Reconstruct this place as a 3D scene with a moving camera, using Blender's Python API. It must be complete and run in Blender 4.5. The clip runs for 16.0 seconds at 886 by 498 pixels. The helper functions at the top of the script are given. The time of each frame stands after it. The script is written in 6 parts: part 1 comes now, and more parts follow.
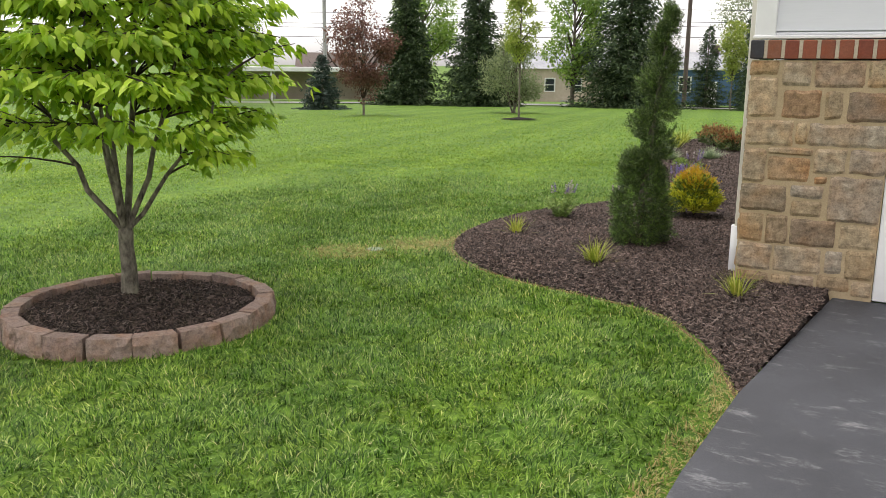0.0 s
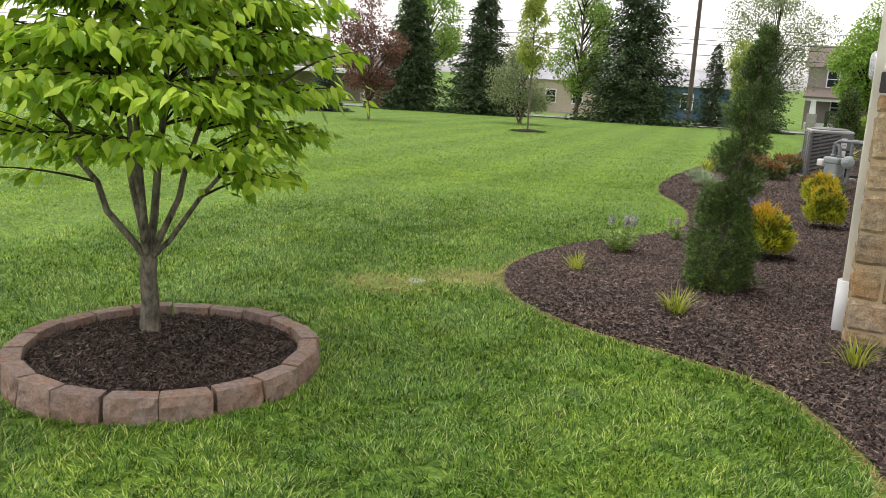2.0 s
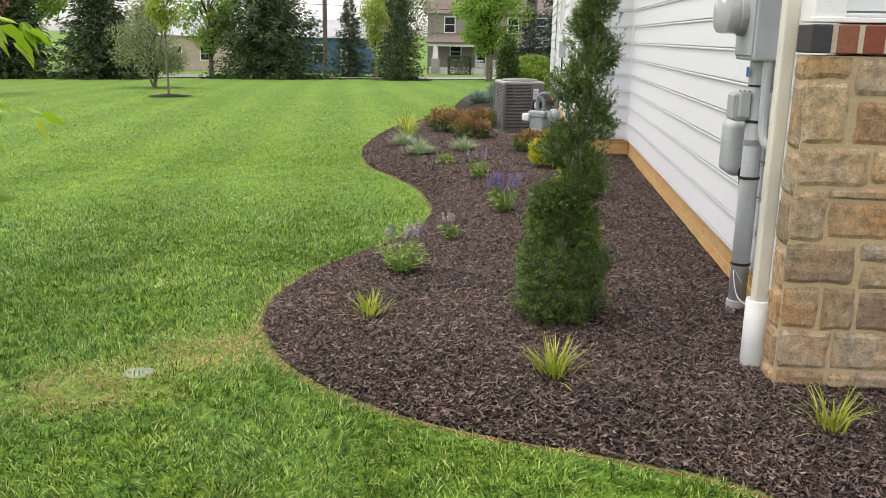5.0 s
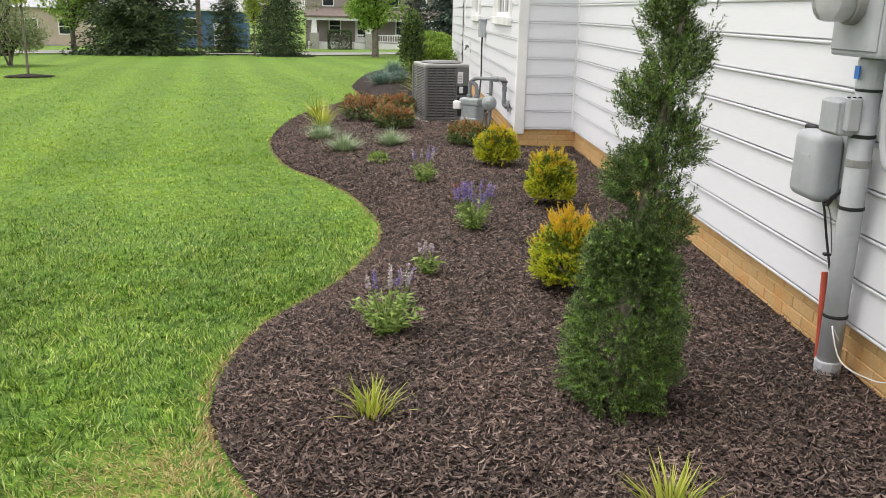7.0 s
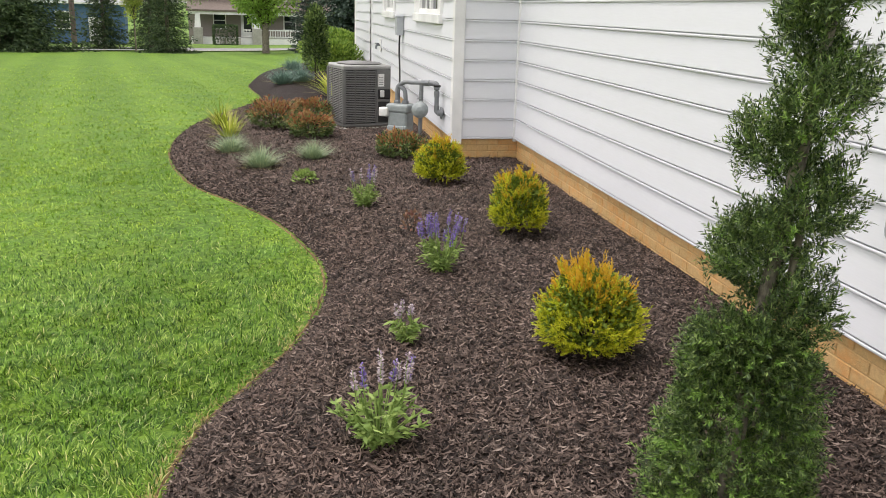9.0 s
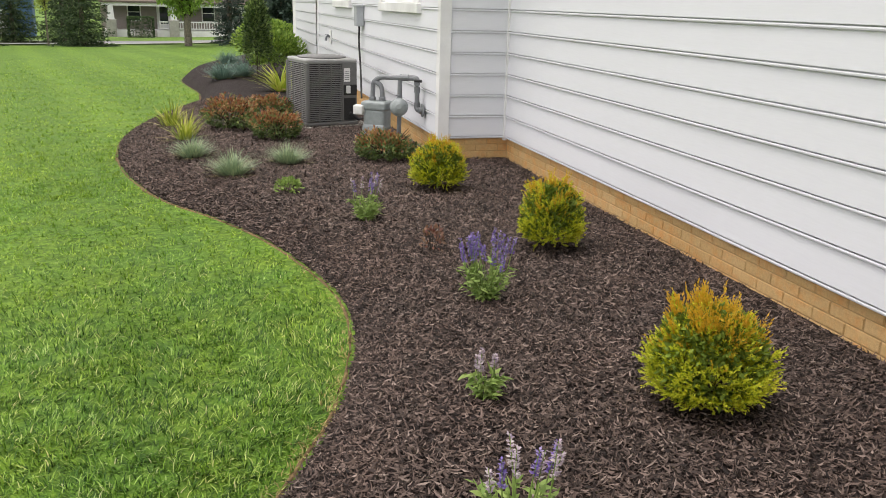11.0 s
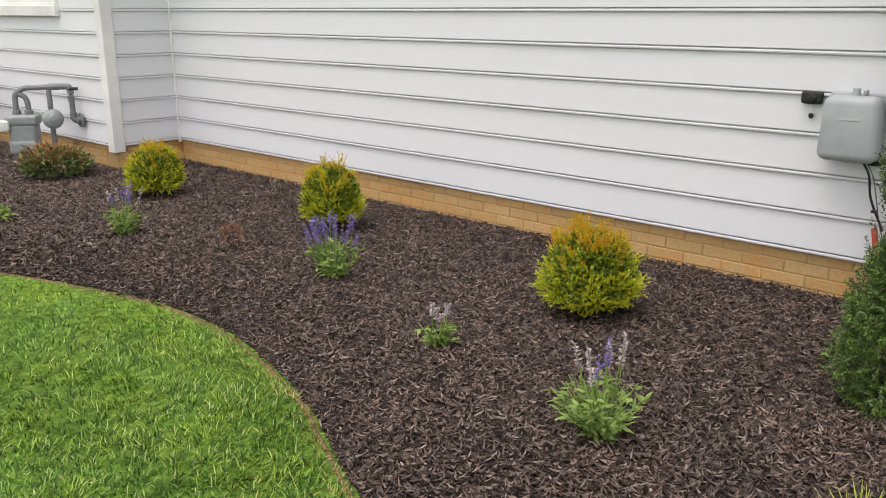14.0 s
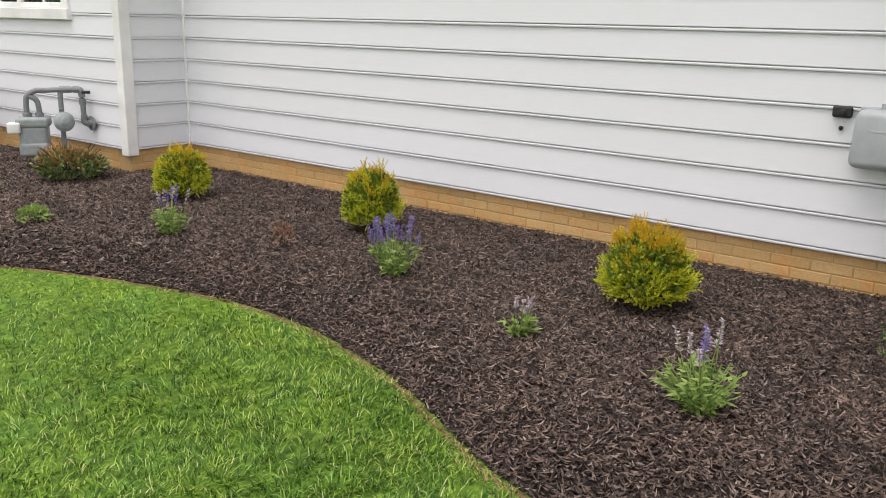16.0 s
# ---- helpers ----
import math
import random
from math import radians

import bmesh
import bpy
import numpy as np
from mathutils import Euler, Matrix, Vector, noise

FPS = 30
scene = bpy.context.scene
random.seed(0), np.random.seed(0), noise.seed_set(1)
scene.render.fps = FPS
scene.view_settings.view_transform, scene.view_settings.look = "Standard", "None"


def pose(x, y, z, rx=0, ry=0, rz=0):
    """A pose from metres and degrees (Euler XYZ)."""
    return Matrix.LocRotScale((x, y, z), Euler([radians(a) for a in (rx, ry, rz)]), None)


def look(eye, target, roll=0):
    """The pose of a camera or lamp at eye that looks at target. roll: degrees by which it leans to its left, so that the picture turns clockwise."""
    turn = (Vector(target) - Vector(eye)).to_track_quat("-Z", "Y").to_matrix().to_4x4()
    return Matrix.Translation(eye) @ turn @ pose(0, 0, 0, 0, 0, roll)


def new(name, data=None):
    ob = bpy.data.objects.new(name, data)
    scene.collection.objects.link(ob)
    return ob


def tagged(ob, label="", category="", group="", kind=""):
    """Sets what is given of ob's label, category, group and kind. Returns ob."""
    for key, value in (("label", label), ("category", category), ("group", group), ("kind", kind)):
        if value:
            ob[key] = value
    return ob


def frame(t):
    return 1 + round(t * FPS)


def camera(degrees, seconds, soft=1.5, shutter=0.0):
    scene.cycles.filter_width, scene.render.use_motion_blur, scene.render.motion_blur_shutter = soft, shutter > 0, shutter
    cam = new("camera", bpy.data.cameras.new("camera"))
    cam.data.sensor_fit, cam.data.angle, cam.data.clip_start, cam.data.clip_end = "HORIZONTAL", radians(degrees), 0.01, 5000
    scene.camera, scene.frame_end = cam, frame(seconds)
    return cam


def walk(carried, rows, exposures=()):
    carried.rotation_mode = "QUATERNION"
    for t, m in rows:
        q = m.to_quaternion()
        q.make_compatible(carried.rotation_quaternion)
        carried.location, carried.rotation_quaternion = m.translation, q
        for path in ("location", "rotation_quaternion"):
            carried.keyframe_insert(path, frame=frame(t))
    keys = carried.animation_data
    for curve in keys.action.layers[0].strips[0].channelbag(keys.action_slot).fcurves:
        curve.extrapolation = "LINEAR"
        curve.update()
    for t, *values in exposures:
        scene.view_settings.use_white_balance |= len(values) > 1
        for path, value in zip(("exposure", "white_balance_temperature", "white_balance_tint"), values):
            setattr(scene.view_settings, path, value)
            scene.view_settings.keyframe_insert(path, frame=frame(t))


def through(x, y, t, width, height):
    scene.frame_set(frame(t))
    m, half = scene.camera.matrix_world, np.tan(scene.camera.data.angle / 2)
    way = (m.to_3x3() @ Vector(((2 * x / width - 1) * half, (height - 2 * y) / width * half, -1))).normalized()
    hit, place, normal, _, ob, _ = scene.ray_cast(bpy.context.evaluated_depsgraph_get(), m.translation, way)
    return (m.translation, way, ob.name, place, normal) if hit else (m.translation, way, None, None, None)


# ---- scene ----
cam = camera(54.6, 16.0, soft=0.55)
METRES, EYE, TILT, LEAN, TURN = 8.15, 1.25, 0.0, 0.0, 30.0
ROWS = [
    (0.0, 0.0, 0.0, 0.0, 0.1, -12.11, -0.49),
    (0.5, -0.0076, 0.0041, -0.0004, 1.41, -12.33, -1.5),
    (1.0, -0.0169, 0.0278, 0.0033, 2.29, -12.08, -2.36),
    (1.5, -0.0292, 0.0535, 0.0031, 2.87, -12.06, -3.2),
    (2.0, -0.05, 0.0818, 0.005, -0.07, -11.77, -3.09),
    (2.5, -0.057, 0.1145, 0.0026, -4.0, -11.7, -2.6),
    (3.0, -0.06, 0.1553, 0.0031, -8.52, -11.83, -2.76),
    (3.5, -0.0767, 0.1942, 0.0039, -15.82, -11.92, -2.22),
    (6.0, -0.0845, 0.3917, 0.0131, -26.45, -15.16, -1.52),
    (6.5, -0.0841, 0.4313, 0.0124, -29.23, -15.43, -2.09),
    (7.0, -0.0864, 0.4686, 0.015, -32.53, -15.47, -1.24),
    (7.5, -0.0686, 0.5029, 0.015, -33.17, -15.76, -1.56),
    (8.0, -0.0594, 0.5309, 0.0149, -35.73, -16.05, -2.48),
    (8.5, -0.0622, 0.5638, 0.0172, -38.8, -15.57, -2.36),
    (9.0, -0.0592, 0.5922, 0.0155, -39.86, -15.6, -1.63),
    (11.5, -0.0691, 0.7262, 0.0104, -49.81, -16.04, -1.25),
    (12.0, -0.0867, 0.7552, 0.0095, -56.97, -15.64, 0.03),
    (12.5, -0.1056, 0.7731, 0.0088, -61.93, -15.79, 0.55),
    (13.0, -0.1361, 0.7815, 0.0059, -66.15, -15.84, -0.06),
    (13.5, -0.1578, 0.8009, 0.0061, -71.04, -15.89, -0.62),
    (14.0, -0.1757, 0.8272, 0.0066, -77.52, -15.75, 0.17),
    (14.5, -0.2, 0.838, 0.0036, -80.51, -15.8, -0.39),
    (15.0, -0.2183, 0.8512, 0.004, -80.95, -15.87, -0.56),
    (15.5, -0.2201, 0.8709, 0.0055, -81.38, -15.63, -1.15),
    (16.0, -0.2186, 0.8919, 0.0069, -81.48, -14.96, -1.2),
]
walk(cam, [(t, pose(0, 0, EYE, TILT, LEAN, TURN) @ pose(METRES * x, METRES * y, METRES * z, 90 + pitch, roll, yaw)) for t, x, y, z, yaw, pitch, roll in ROWS],
     exposures=[(t, stops, 6750, 14) for t, stops in ((0.0, 0.45), (1.5, 0.42), (2.5, 0.55), (3.5, 0.58), (6.0, 0.72), (8.5, 0.7), (9.0, 0.66), (11.5, 0.5), (16.0, 0.45))])

# ---- world and light: an overcast spring day ----
world = bpy.data.worlds.new("overcast_sky")
scene.world = world
world.use_nodes = True
wn = world.node_tree
wn.nodes.clear()
sky = wn.nodes.new("ShaderNodeTexSky")
sky.sky_type, sky.sun_disc = "NISHITA", False
sky.sun_elevation, sky.sun_rotation = radians(72), radians(250)
sky.air_density, sky.dust_density = 1.0, 1.5
pale = wn.nodes.new("ShaderNodeHueSaturation")
pale.inputs["Saturation"].default_value, pale.inputs["Value"].default_value = 0.1, 1.5
back = wn.nodes.new("ShaderNodeBackground")
back.inputs["Strength"].default_value = 0.15
out = wn.nodes.new("ShaderNodeOutputWorld")
wn.links.new(sky.outputs[0], pale.inputs["Color"])
wn.links.new(pale.outputs[0], back.inputs["Color"])
wn.links.new(back.outputs[0], out.inputs["Surface"])
sun = new("sun", bpy.data.lights.new("sun", "SUN"))
sun.data.energy, sun.data.angle, sun.data.color = 1.5, radians(40), (1.0, 0.97, 0.92)
sun.matrix_world = look((-7, 6, 30), (0, 0, 0))


# ---- materials ----
def ramp(nt, fac, stops):
    n = nt.nodes.new("ShaderNodeValToRGB")
    els = n.color_ramp.elements
    while len(els) < len(stops):
        els.new(0.5)
    for e, (p, c) in zip(els, stops):
        e.position, e.color = p, (*c, 1)
    nt.links.new(fac, n.inputs[0])
    return n.outputs[0]


def tex(nt, scale, detail=4.0, rough=0.6, stretch=None, kind="noise", coords="Object"):
    tc = nt.nodes.new("ShaderNodeTexCoord" if coords == "Object" else "ShaderNodeNewGeometry")
    v = tc.outputs["Object" if coords == "Object" else "Position"]
    if stretch:
        mp = nt.nodes.new("ShaderNodeMapping")
        mp.inputs["Scale"].default_value = stretch
        nt.links.new(v, mp.inputs["Vector"])
        v = mp.outputs[0]
    n = nt.nodes.new("ShaderNodeTexNoise" if kind == "noise" else "ShaderNodeTexVoronoi")
    n.inputs["Scale"].default_value = scale
    if kind == "noise":
        n.inputs["Detail"].default_value, n.inputs["Roughness"].default_value = detail, rough
    nt.links.new(v, n.inputs["Vector"])
    return n.outputs[0]


def mix(nt, a, b, fac, mode="MIX"):
    m = nt.nodes.new("ShaderNodeMix")
    m.data_type, m.blend_type = "RGBA", mode
    for sock, val in ((m.inputs[6], a), (m.inputs[7], b), (m.inputs[0], fac)):
        if isinstance(val, (int, float)):
            sock.default_value = val
        elif isinstance(val, tuple):
            sock.default_value = (*val, 1)
        else:
            nt.links.new(val, sock)
    return m.outputs[2]


def material(name, rough=0.6, metal=0.0, spec=0.5):
    m = bpy.data.materials.new(name)
    m.use_nodes = True
    nt = m.node_tree
    p = nt.nodes["Principled BSDF"]
    p.inputs["Roughness"].default_value = rough
    p.inputs["Metallic"].default_value = metal
    p.inputs["Specular IOR Level"].default_value = spec
    return m, nt, p


def bump(nt, p, height, strength=0.3, dist=0.005):
    b = nt.nodes.new("ShaderNodeBump")
    b.inputs["Strength"].default_value, b.inputs["Distance"].default_value = strength, dist
    nt.links.new(height, b.inputs["Height"])
    nt.links.new(b.outputs[0], p.inputs["Normal"])


def surface(name, dark, light, scale, rough=0.6, metal=0.0, big=None, bumpy=0.2, spec=0.4, stretch=None, dist=0.004, blotch=0.16):
    """A plain surface with grain at one scale and broad blotches at another."""
    m, nt, p = material(name, rough, metal, spec)
    grain = tex(nt, scale, 6, 0.65, stretch)
    col = ramp(nt, grain, [(0.3, dark), (0.7, light)])
    blot = tex(nt, big or scale / 12, 3, 0.5)
    tone = ramp(nt, blot, [(0.3, (1 - blotch,) * 3), (0.7, (1 + blotch * 0.4,) * 3)])
    nt.links.new(mix(nt, col, tone, 1.0, "MULTIPLY"), p.inputs["Base Color"])
    if bumpy:
        bump(nt, p, grain, bumpy, dist)
    return m


def leafy(name, stops, rough=0.5, through=0.3, spec=0.35, turf=False):
    """Foliage: each leaf has its own tone, and lets some light through."""
    m, nt, p = material(name, rough, 0, spec)
    geo = nt.nodes.new("ShaderNodeNewGeometry")
    col = ramp(nt, geo.outputs["Random Per Island"], stops)
    broad = ramp(nt, tex(nt, 3.0, 2), [(0.3, (0.8, 0.82, 0.8)), (0.7, (1.12, 1.1, 1.05))])
    col = lawn_tone(nt, col) if turf else mix(nt, col, broad, 1.0, "MULTIPLY")
    nt.links.new(col, p.inputs["Base Color"])
    tr = nt.nodes.new("ShaderNodeBsdfTranslucent")
    nt.links.new(col, tr.inputs["Color"])
    ms = nt.nodes.new("ShaderNodeMixShader")
    ms.inputs[0].default_value = through
    nt.links.new(p.outputs[0], ms.inputs[1])
    nt.links.new(tr.outputs[0], ms.inputs[2])
    nt.links.new(ms.outputs[0], nt.nodes["Material Output"].inputs["Surface"])
    return m


def lawn_tone(nt, col):
    """Mowing bands, about a metre wide, light off bent grass painted as colour, and broad patches."""
    tc = nt.nodes.new("ShaderNodeTexCoord")
    mp = nt.nodes.new("ShaderNodeMapping")
    mp.inputs["Rotation"].default_value = (0, 0, radians(-12.4))
    nt.links.new(tc.outputs["Object"], mp.inputs["Vector"])
    wv = nt.nodes.new("ShaderNodeTexWave")
    wv.inputs["Scale"].default_value, wv.inputs["Distortion"].default_value = 0.2, 1.4
    wv.inputs["Detail"].default_value, wv.inputs["Detail Scale"].default_value = 3, 0.6
    nt.links.new(mp.outputs[0], wv.inputs["Vector"])
    band = ramp(nt, wv.outputs["Fac"], [(0.3, (0.93, 0.95, 0.93)), (0.62, (1.03, 1.02, 1.01)), (0.9, (1.12, 1.1, 1.1))])
    patch = ramp(nt, tex(nt, 0.8, 5, 0.65), [(0.32, (0.86, 0.9, 0.88)), (0.68, (1.1, 1.06, 1.0))])
    clump = ramp(nt, tex(nt, 9.0, 4, 0.65), [(0.34, (0.8, 0.82, 0.8)), (0.66, (1.16, 1.14, 1.1))])
    hue = ramp(nt, tex(nt, 3.7, 3, 0.6), [(0.36, (0.9, 0.97, 1.06)), (0.5, (1.0, 1.0, 1.0)), (0.66, (1.07, 1.02, 0.92))])
    for tone in (band, patch, clump, hue):
        col = mix(nt, col, tone, 1.0, "MULTIPLY")
    return col


def lawn_material(name):
    m, nt, p = material(name, 0.8, 0, 0.2)
    fine = tex(nt, 28, 6, 0.75)
    col = ramp(nt, fine, [(0.3, (0.022, 0.048, 0.007)), (0.5, (0.095, 0.18, 0.02)), (0.7, (0.21, 0.33, 0.045))])
    col = lawn_tone(nt, col)
    nt.links.new(col, p.inputs["Base Color"])
    bump(nt, p, fine, 0.6, 0.03)
    return m


def by_object(name, stops, scale, rough=0.8, bumpy=0.5, dist=0.006, grain=0.35, spec=0.3):
    """Stone, brick or block: each piece has its own tone, with grain on it."""
    m, nt, p = material(name, rough, 0, spec)
    info = nt.nodes.new("ShaderNodeObjectInfo")
    base = ramp(nt, info.outputs["Random"], stops)
    g = tex(nt, scale, 8, 0.7, coords="World")
    tone = ramp(nt, g, [(0.25, (1 - grain,) * 3), (0.5, (1, 0.98, 0.96)), (0.78, (1 + grain,) * 3)])
    rust = ramp(nt, tex(nt, scale / 6, 3, 0.6, coords="World"), [(0.45, (1, 1, 1)), (0.7, (1.1, 0.88, 0.7))])
    col = mix(nt, mix(nt, base, tone, 1.0, "MULTIPLY"), rust, 1.0, "MULTIPLY")
    pits = tex(nt, scale * 4.5, 5, 0.75, coords="World")
    col = mix(nt, col, ramp(nt, pits, [(0.36, (1 - grain * 0.5,) * 3), (0.5, (1, 1, 1)), (0.66, (1 + grain * 0.3,) * 3)]), 1.0, "MULTIPLY")
    nt.links.new(col, p.inputs["Base Color"])
    bump(nt, p, mix(nt, g, pits, 0.4), bumpy, dist)
    return m


M_LAWN = lawn_material("lawn_turf")
M_BLADE = leafy("grass_blade", [(0.0, (0.016, 0.05, 0.005)), (0.25, (0.052, 0.128, 0.012)), (0.55, (0.125, 0.25, 0.026)), (0.82, (0.24, 0.385, 0.055)), (0.95, (0.4, 0.52, 0.16)), (1.0, (0.56, 0.53, 0.27))], 0.5, 0.28, 0.25, True)
# paler copy of the blade: makes up in colour for light lost to self-shadowing
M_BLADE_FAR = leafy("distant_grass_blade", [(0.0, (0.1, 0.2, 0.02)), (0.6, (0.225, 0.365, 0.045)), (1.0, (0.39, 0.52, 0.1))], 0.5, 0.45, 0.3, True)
M_STRAW = leafy("dry_grass", [(0.0, (0.26, 0.19, 0.075)), (0.5, (0.44, 0.35, 0.15)), (0.8, (0.2, 0.28, 0.06)), (1.0, (0.58, 0.5, 0.25))], 0.7, 0.25)
# bark brown taken far below the chips: shade in their gaps is painted in
M_MULCH = surface("mulch_bed", (0.008, 0.0055, 0.005), (0.034, 0.023, 0.02), 60, 0.85, 0, 3, 0.9, 0.2, dist=0.02)
M_CHIP = leafy("mulch_chip", [(0.0, (0.012, 0.008, 0.0068)), (0.35, (0.05, 0.0345, 0.029)), (0.7, (0.11, 0.077, 0.0655)), (0.92, (0.18, 0.132, 0.115)), (1.0, (0.27, 0.21, 0.185))], 0.7, 0.0, 0.25)


def asphalt():
    m, nt, p = material("sealed_asphalt", 0.62, 0, 0.4)
    g = tex(nt, 260, 4, 0.7)
    col = ramp(nt, g, [(0.3, (0.034, 0.036, 0.041)), (0.7, (0.07, 0.073, 0.081))])
    scuff = tex(nt, 4.5, 12, 0.82, (1.0, 2.2, 1.0))
    white = ramp(nt, scuff, [(0.55, (0, 0, 0)), (0.72, (0.62, 0.62, 0.62))])
    grey = ramp(nt, tex(nt, 1.1, 4, 0.6), [(0.35, (0.8, 0.8, 0.82)), (0.7, (1.35, 1.35, 1.38))])
    col = mix(nt, mix(nt, col, grey, 1.0, "MULTIPLY"), (0.4, 0.4, 0.4), white)
    nt.links.new(col, p.inputs["Base Color"])
    bump(nt, p, g, 0.35, 0.004)
    return m


M_ASPHALT = asphalt()
M_SIDING = surface("white_vinyl_siding", (0.635, 0.645, 0.672), (0.665, 0.675, 0.702), 8, 0.45, 0, 0.15, 0.03, 0.4, (1, 1, 14), blotch=0.03)
M_TRIM = surface("white_trim", (0.74, 0.74, 0.73), (0.8, 0.8, 0.79), 10, 0.45, 0, 2, 0.04)
M_CREAM = surface("cream_downspout_paint", (0.66, 0.63, 0.55), (0.72, 0.69, 0.61), 8, 0.4, 0, 2, 0.04)
M_OCHRE = by_object("ochre_painted_brick", [(0.0, (0.53, 0.35, 0.155)), (0.5, (0.56, 0.375, 0.17)), (1.0, (0.59, 0.4, 0.19))], 60, 0.75, 0.9, 0.008, 0.16)
# same ochre paint, darkened so the joints' shadow is in the colour
M_OCHRE_JOINT = surface("ochre_paint_shaded_joint", (0.46, 0.3, 0.13), (0.54, 0.36, 0.165), 50, 0.8, 0, 2, 0.3)
M_STONE = by_object("fieldstone", [(0.0, (0.27, 0.22, 0.155)), (0.18, (0.41, 0.305, 0.175)), (0.34, (0.25, 0.19, 0.135)), (0.5, (0.44, 0.35, 0.225)), (0.66, (0.35, 0.305, 0.24)), (0.82, (0.34, 0.215, 0.12)), (1.0, (0.45, 0.37, 0.24))], 24, 0.88, 1.0, 0.012, 0.6)
M_MORTAR = surface("tan_mortar", (0.42, 0.32, 0.19), (0.54, 0.42, 0.26), 120, 0.9, 0, 6, 0.6)
M_BRICK = by_object("red_brick", [(0.0, (0.2, 0.06, 0.038)), (0.35, (0.27, 0.09, 0.052)), (0.6, (0.17, 0.075, 0.052)), (0.85, (0.25, 0.105, 0.065)), (0.93, (0.05, 0.05, 0.055)), (1.0, (0.04, 0.04, 0.045))], 90, 0.8, 0.5, 0.004, 0.22)
M_GREYMORTAR = surface("grey_mortar", (0.46, 0.39, 0.29), (0.58, 0.5, 0.38), 120, 0.9, 0, 6, 0.5)
M_BLOCK = by_object("red_concrete_block", [(0.0, (0.29, 0.215, 0.185)), (0.5, (0.37, 0.27, 0.225)), (1.0, (0.34, 0.27, 0.235))], 45, 0.9, 1.0, 0.02, 0.5)


# ---- mesh helpers ----
def mesh_np(name, verts, faces):
    """A mesh from arrays: verts (n, 3), faces (m, 3) or (m, 4)."""
    verts, faces = np.asarray(verts, np.float32), np.asarray(faces, np.int32)
    k = faces.shape[1]
    me = bpy.data.meshes.new(name)
    me.vertices.add(len(verts))
    me.vertices.foreach_set("co", verts.ravel())
    me.loops.add(faces.size)
    me.loops.foreach_set("vertex_index", faces.ravel())
    me.polygons.add(len(faces))
    me.polygons.foreach_set("loop_start", np.arange(0, faces.size, k, dtype=np.int32))
    me.update(calc_edges=True)
    return me


def part(name, bm, mat, parent=None, label="", smooth=False):
    """Links a bmesh, or a mesh, as one object under a thing or a part."""
    if isinstance(bm, bmesh.types.BMesh):
        me = bpy.data.meshes.new(name)
        bm.to_mesh(me)
        bm.free()
    else:
        me = bm
    if mat and not me.materials:
        me.materials.append(mat)
    if smooth:
        me.polygons.foreach_set("use_smooth", [True] * len(me.polygons))
    ob = new(name, me)
    ob.parent = parent
    if label:
        ob["label"] = label
    return ob


def thing(name, x, y, z, label, category, group="", rz=0.0, kind=""):
    ob = new(name)
    ob.empty_display_size = 0.1
    ob.matrix_basis = pose(x, y, z, 0, 0, rz)
    return tagged(ob, label, category, group, kind)


def box(x0, x1, y0, y1, z0, z1, bevel=0.0, seg=1, bm=None):
    bm = bm or bmesh.new()
    r = bmesh.ops.create_cube(bm, size=1.0)
    bmesh.ops.scale(bm, vec=(x1 - x0, y1 - y0, z1 - z0), verts=r["verts"])
    bmesh.ops.translate(bm, vec=((x0 + x1) / 2, (y0 + y1) / 2, (z0 + z1) / 2), verts=r["verts"])
    if bevel:
        es = list({e for v in r["verts"] for e in v.link_edges})
        bmesh.ops.bevel(bm, geom=es, offset=bevel, segments=seg, affect="EDGES", profile=0.5)
    return bm


def tube_arrays(pts, radii, n=8):
    pts = np.array(pts, float)
    radii = np.broadcast_to(np.asarray(radii, float), (len(pts),))
    tang = np.gradient(pts, axis=0)
    tang /= np.linalg.norm(tang, axis=1)[:, None] + 1e-9
    ref = np.array([0.31, 0.77, 0.2]) if abs(tang[0][2]) > 0.8 else np.array([0, 0, 1.0])
    vs = []
    for p, t, r in zip(pts, tang, radii):
        a = np.cross(t, ref)
        a /= np.linalg.norm(a) + 1e-9
        b = np.cross(t, a)
        ang = np.arange(n) * 2 * math.pi / n
        vs.append(p + r * (np.cos(ang)[:, None] * a + np.sin(ang)[:, None] * b))
    v = np.concatenate(vs)
    f = []
    for i in range(len(pts) - 1):
        for j in range(n):
            k = (j + 1) % n
            f.append((i * n + j, i * n + k, (i + 1) * n + k, (i + 1) * n + j))
    return v, np.array(f)


def tubes(name, list_of, n=8):
    """One mesh of several tapered tubes: (points, radii)."""
    V, F, base = [], [], 0
    for pts, radii in list_of:
        v, f = tube_arrays(pts, radii, n)
        V.append(v), F.append(f + base)
        base += len(v)
    return mesh_np(name, np.concatenate(V), np.concatenate(F))


def rod(pts, r, n=10, caps=True):
    """A round bar of one width along points, with closed ends."""
    v, f = tube_arrays(pts, r, n)
    bm = bmesh.new()
    bv = [bm.verts.new(p) for p in v]
    for q in f:
        bm.faces.new([bv[i] for i in q])
    if caps:
        bm.faces.new(bv[:n][::-1])
        bm.faces.new(bv[-n:])
    bmesh.ops.recalc_face_normals(bm, faces=bm.faces)
    return bm


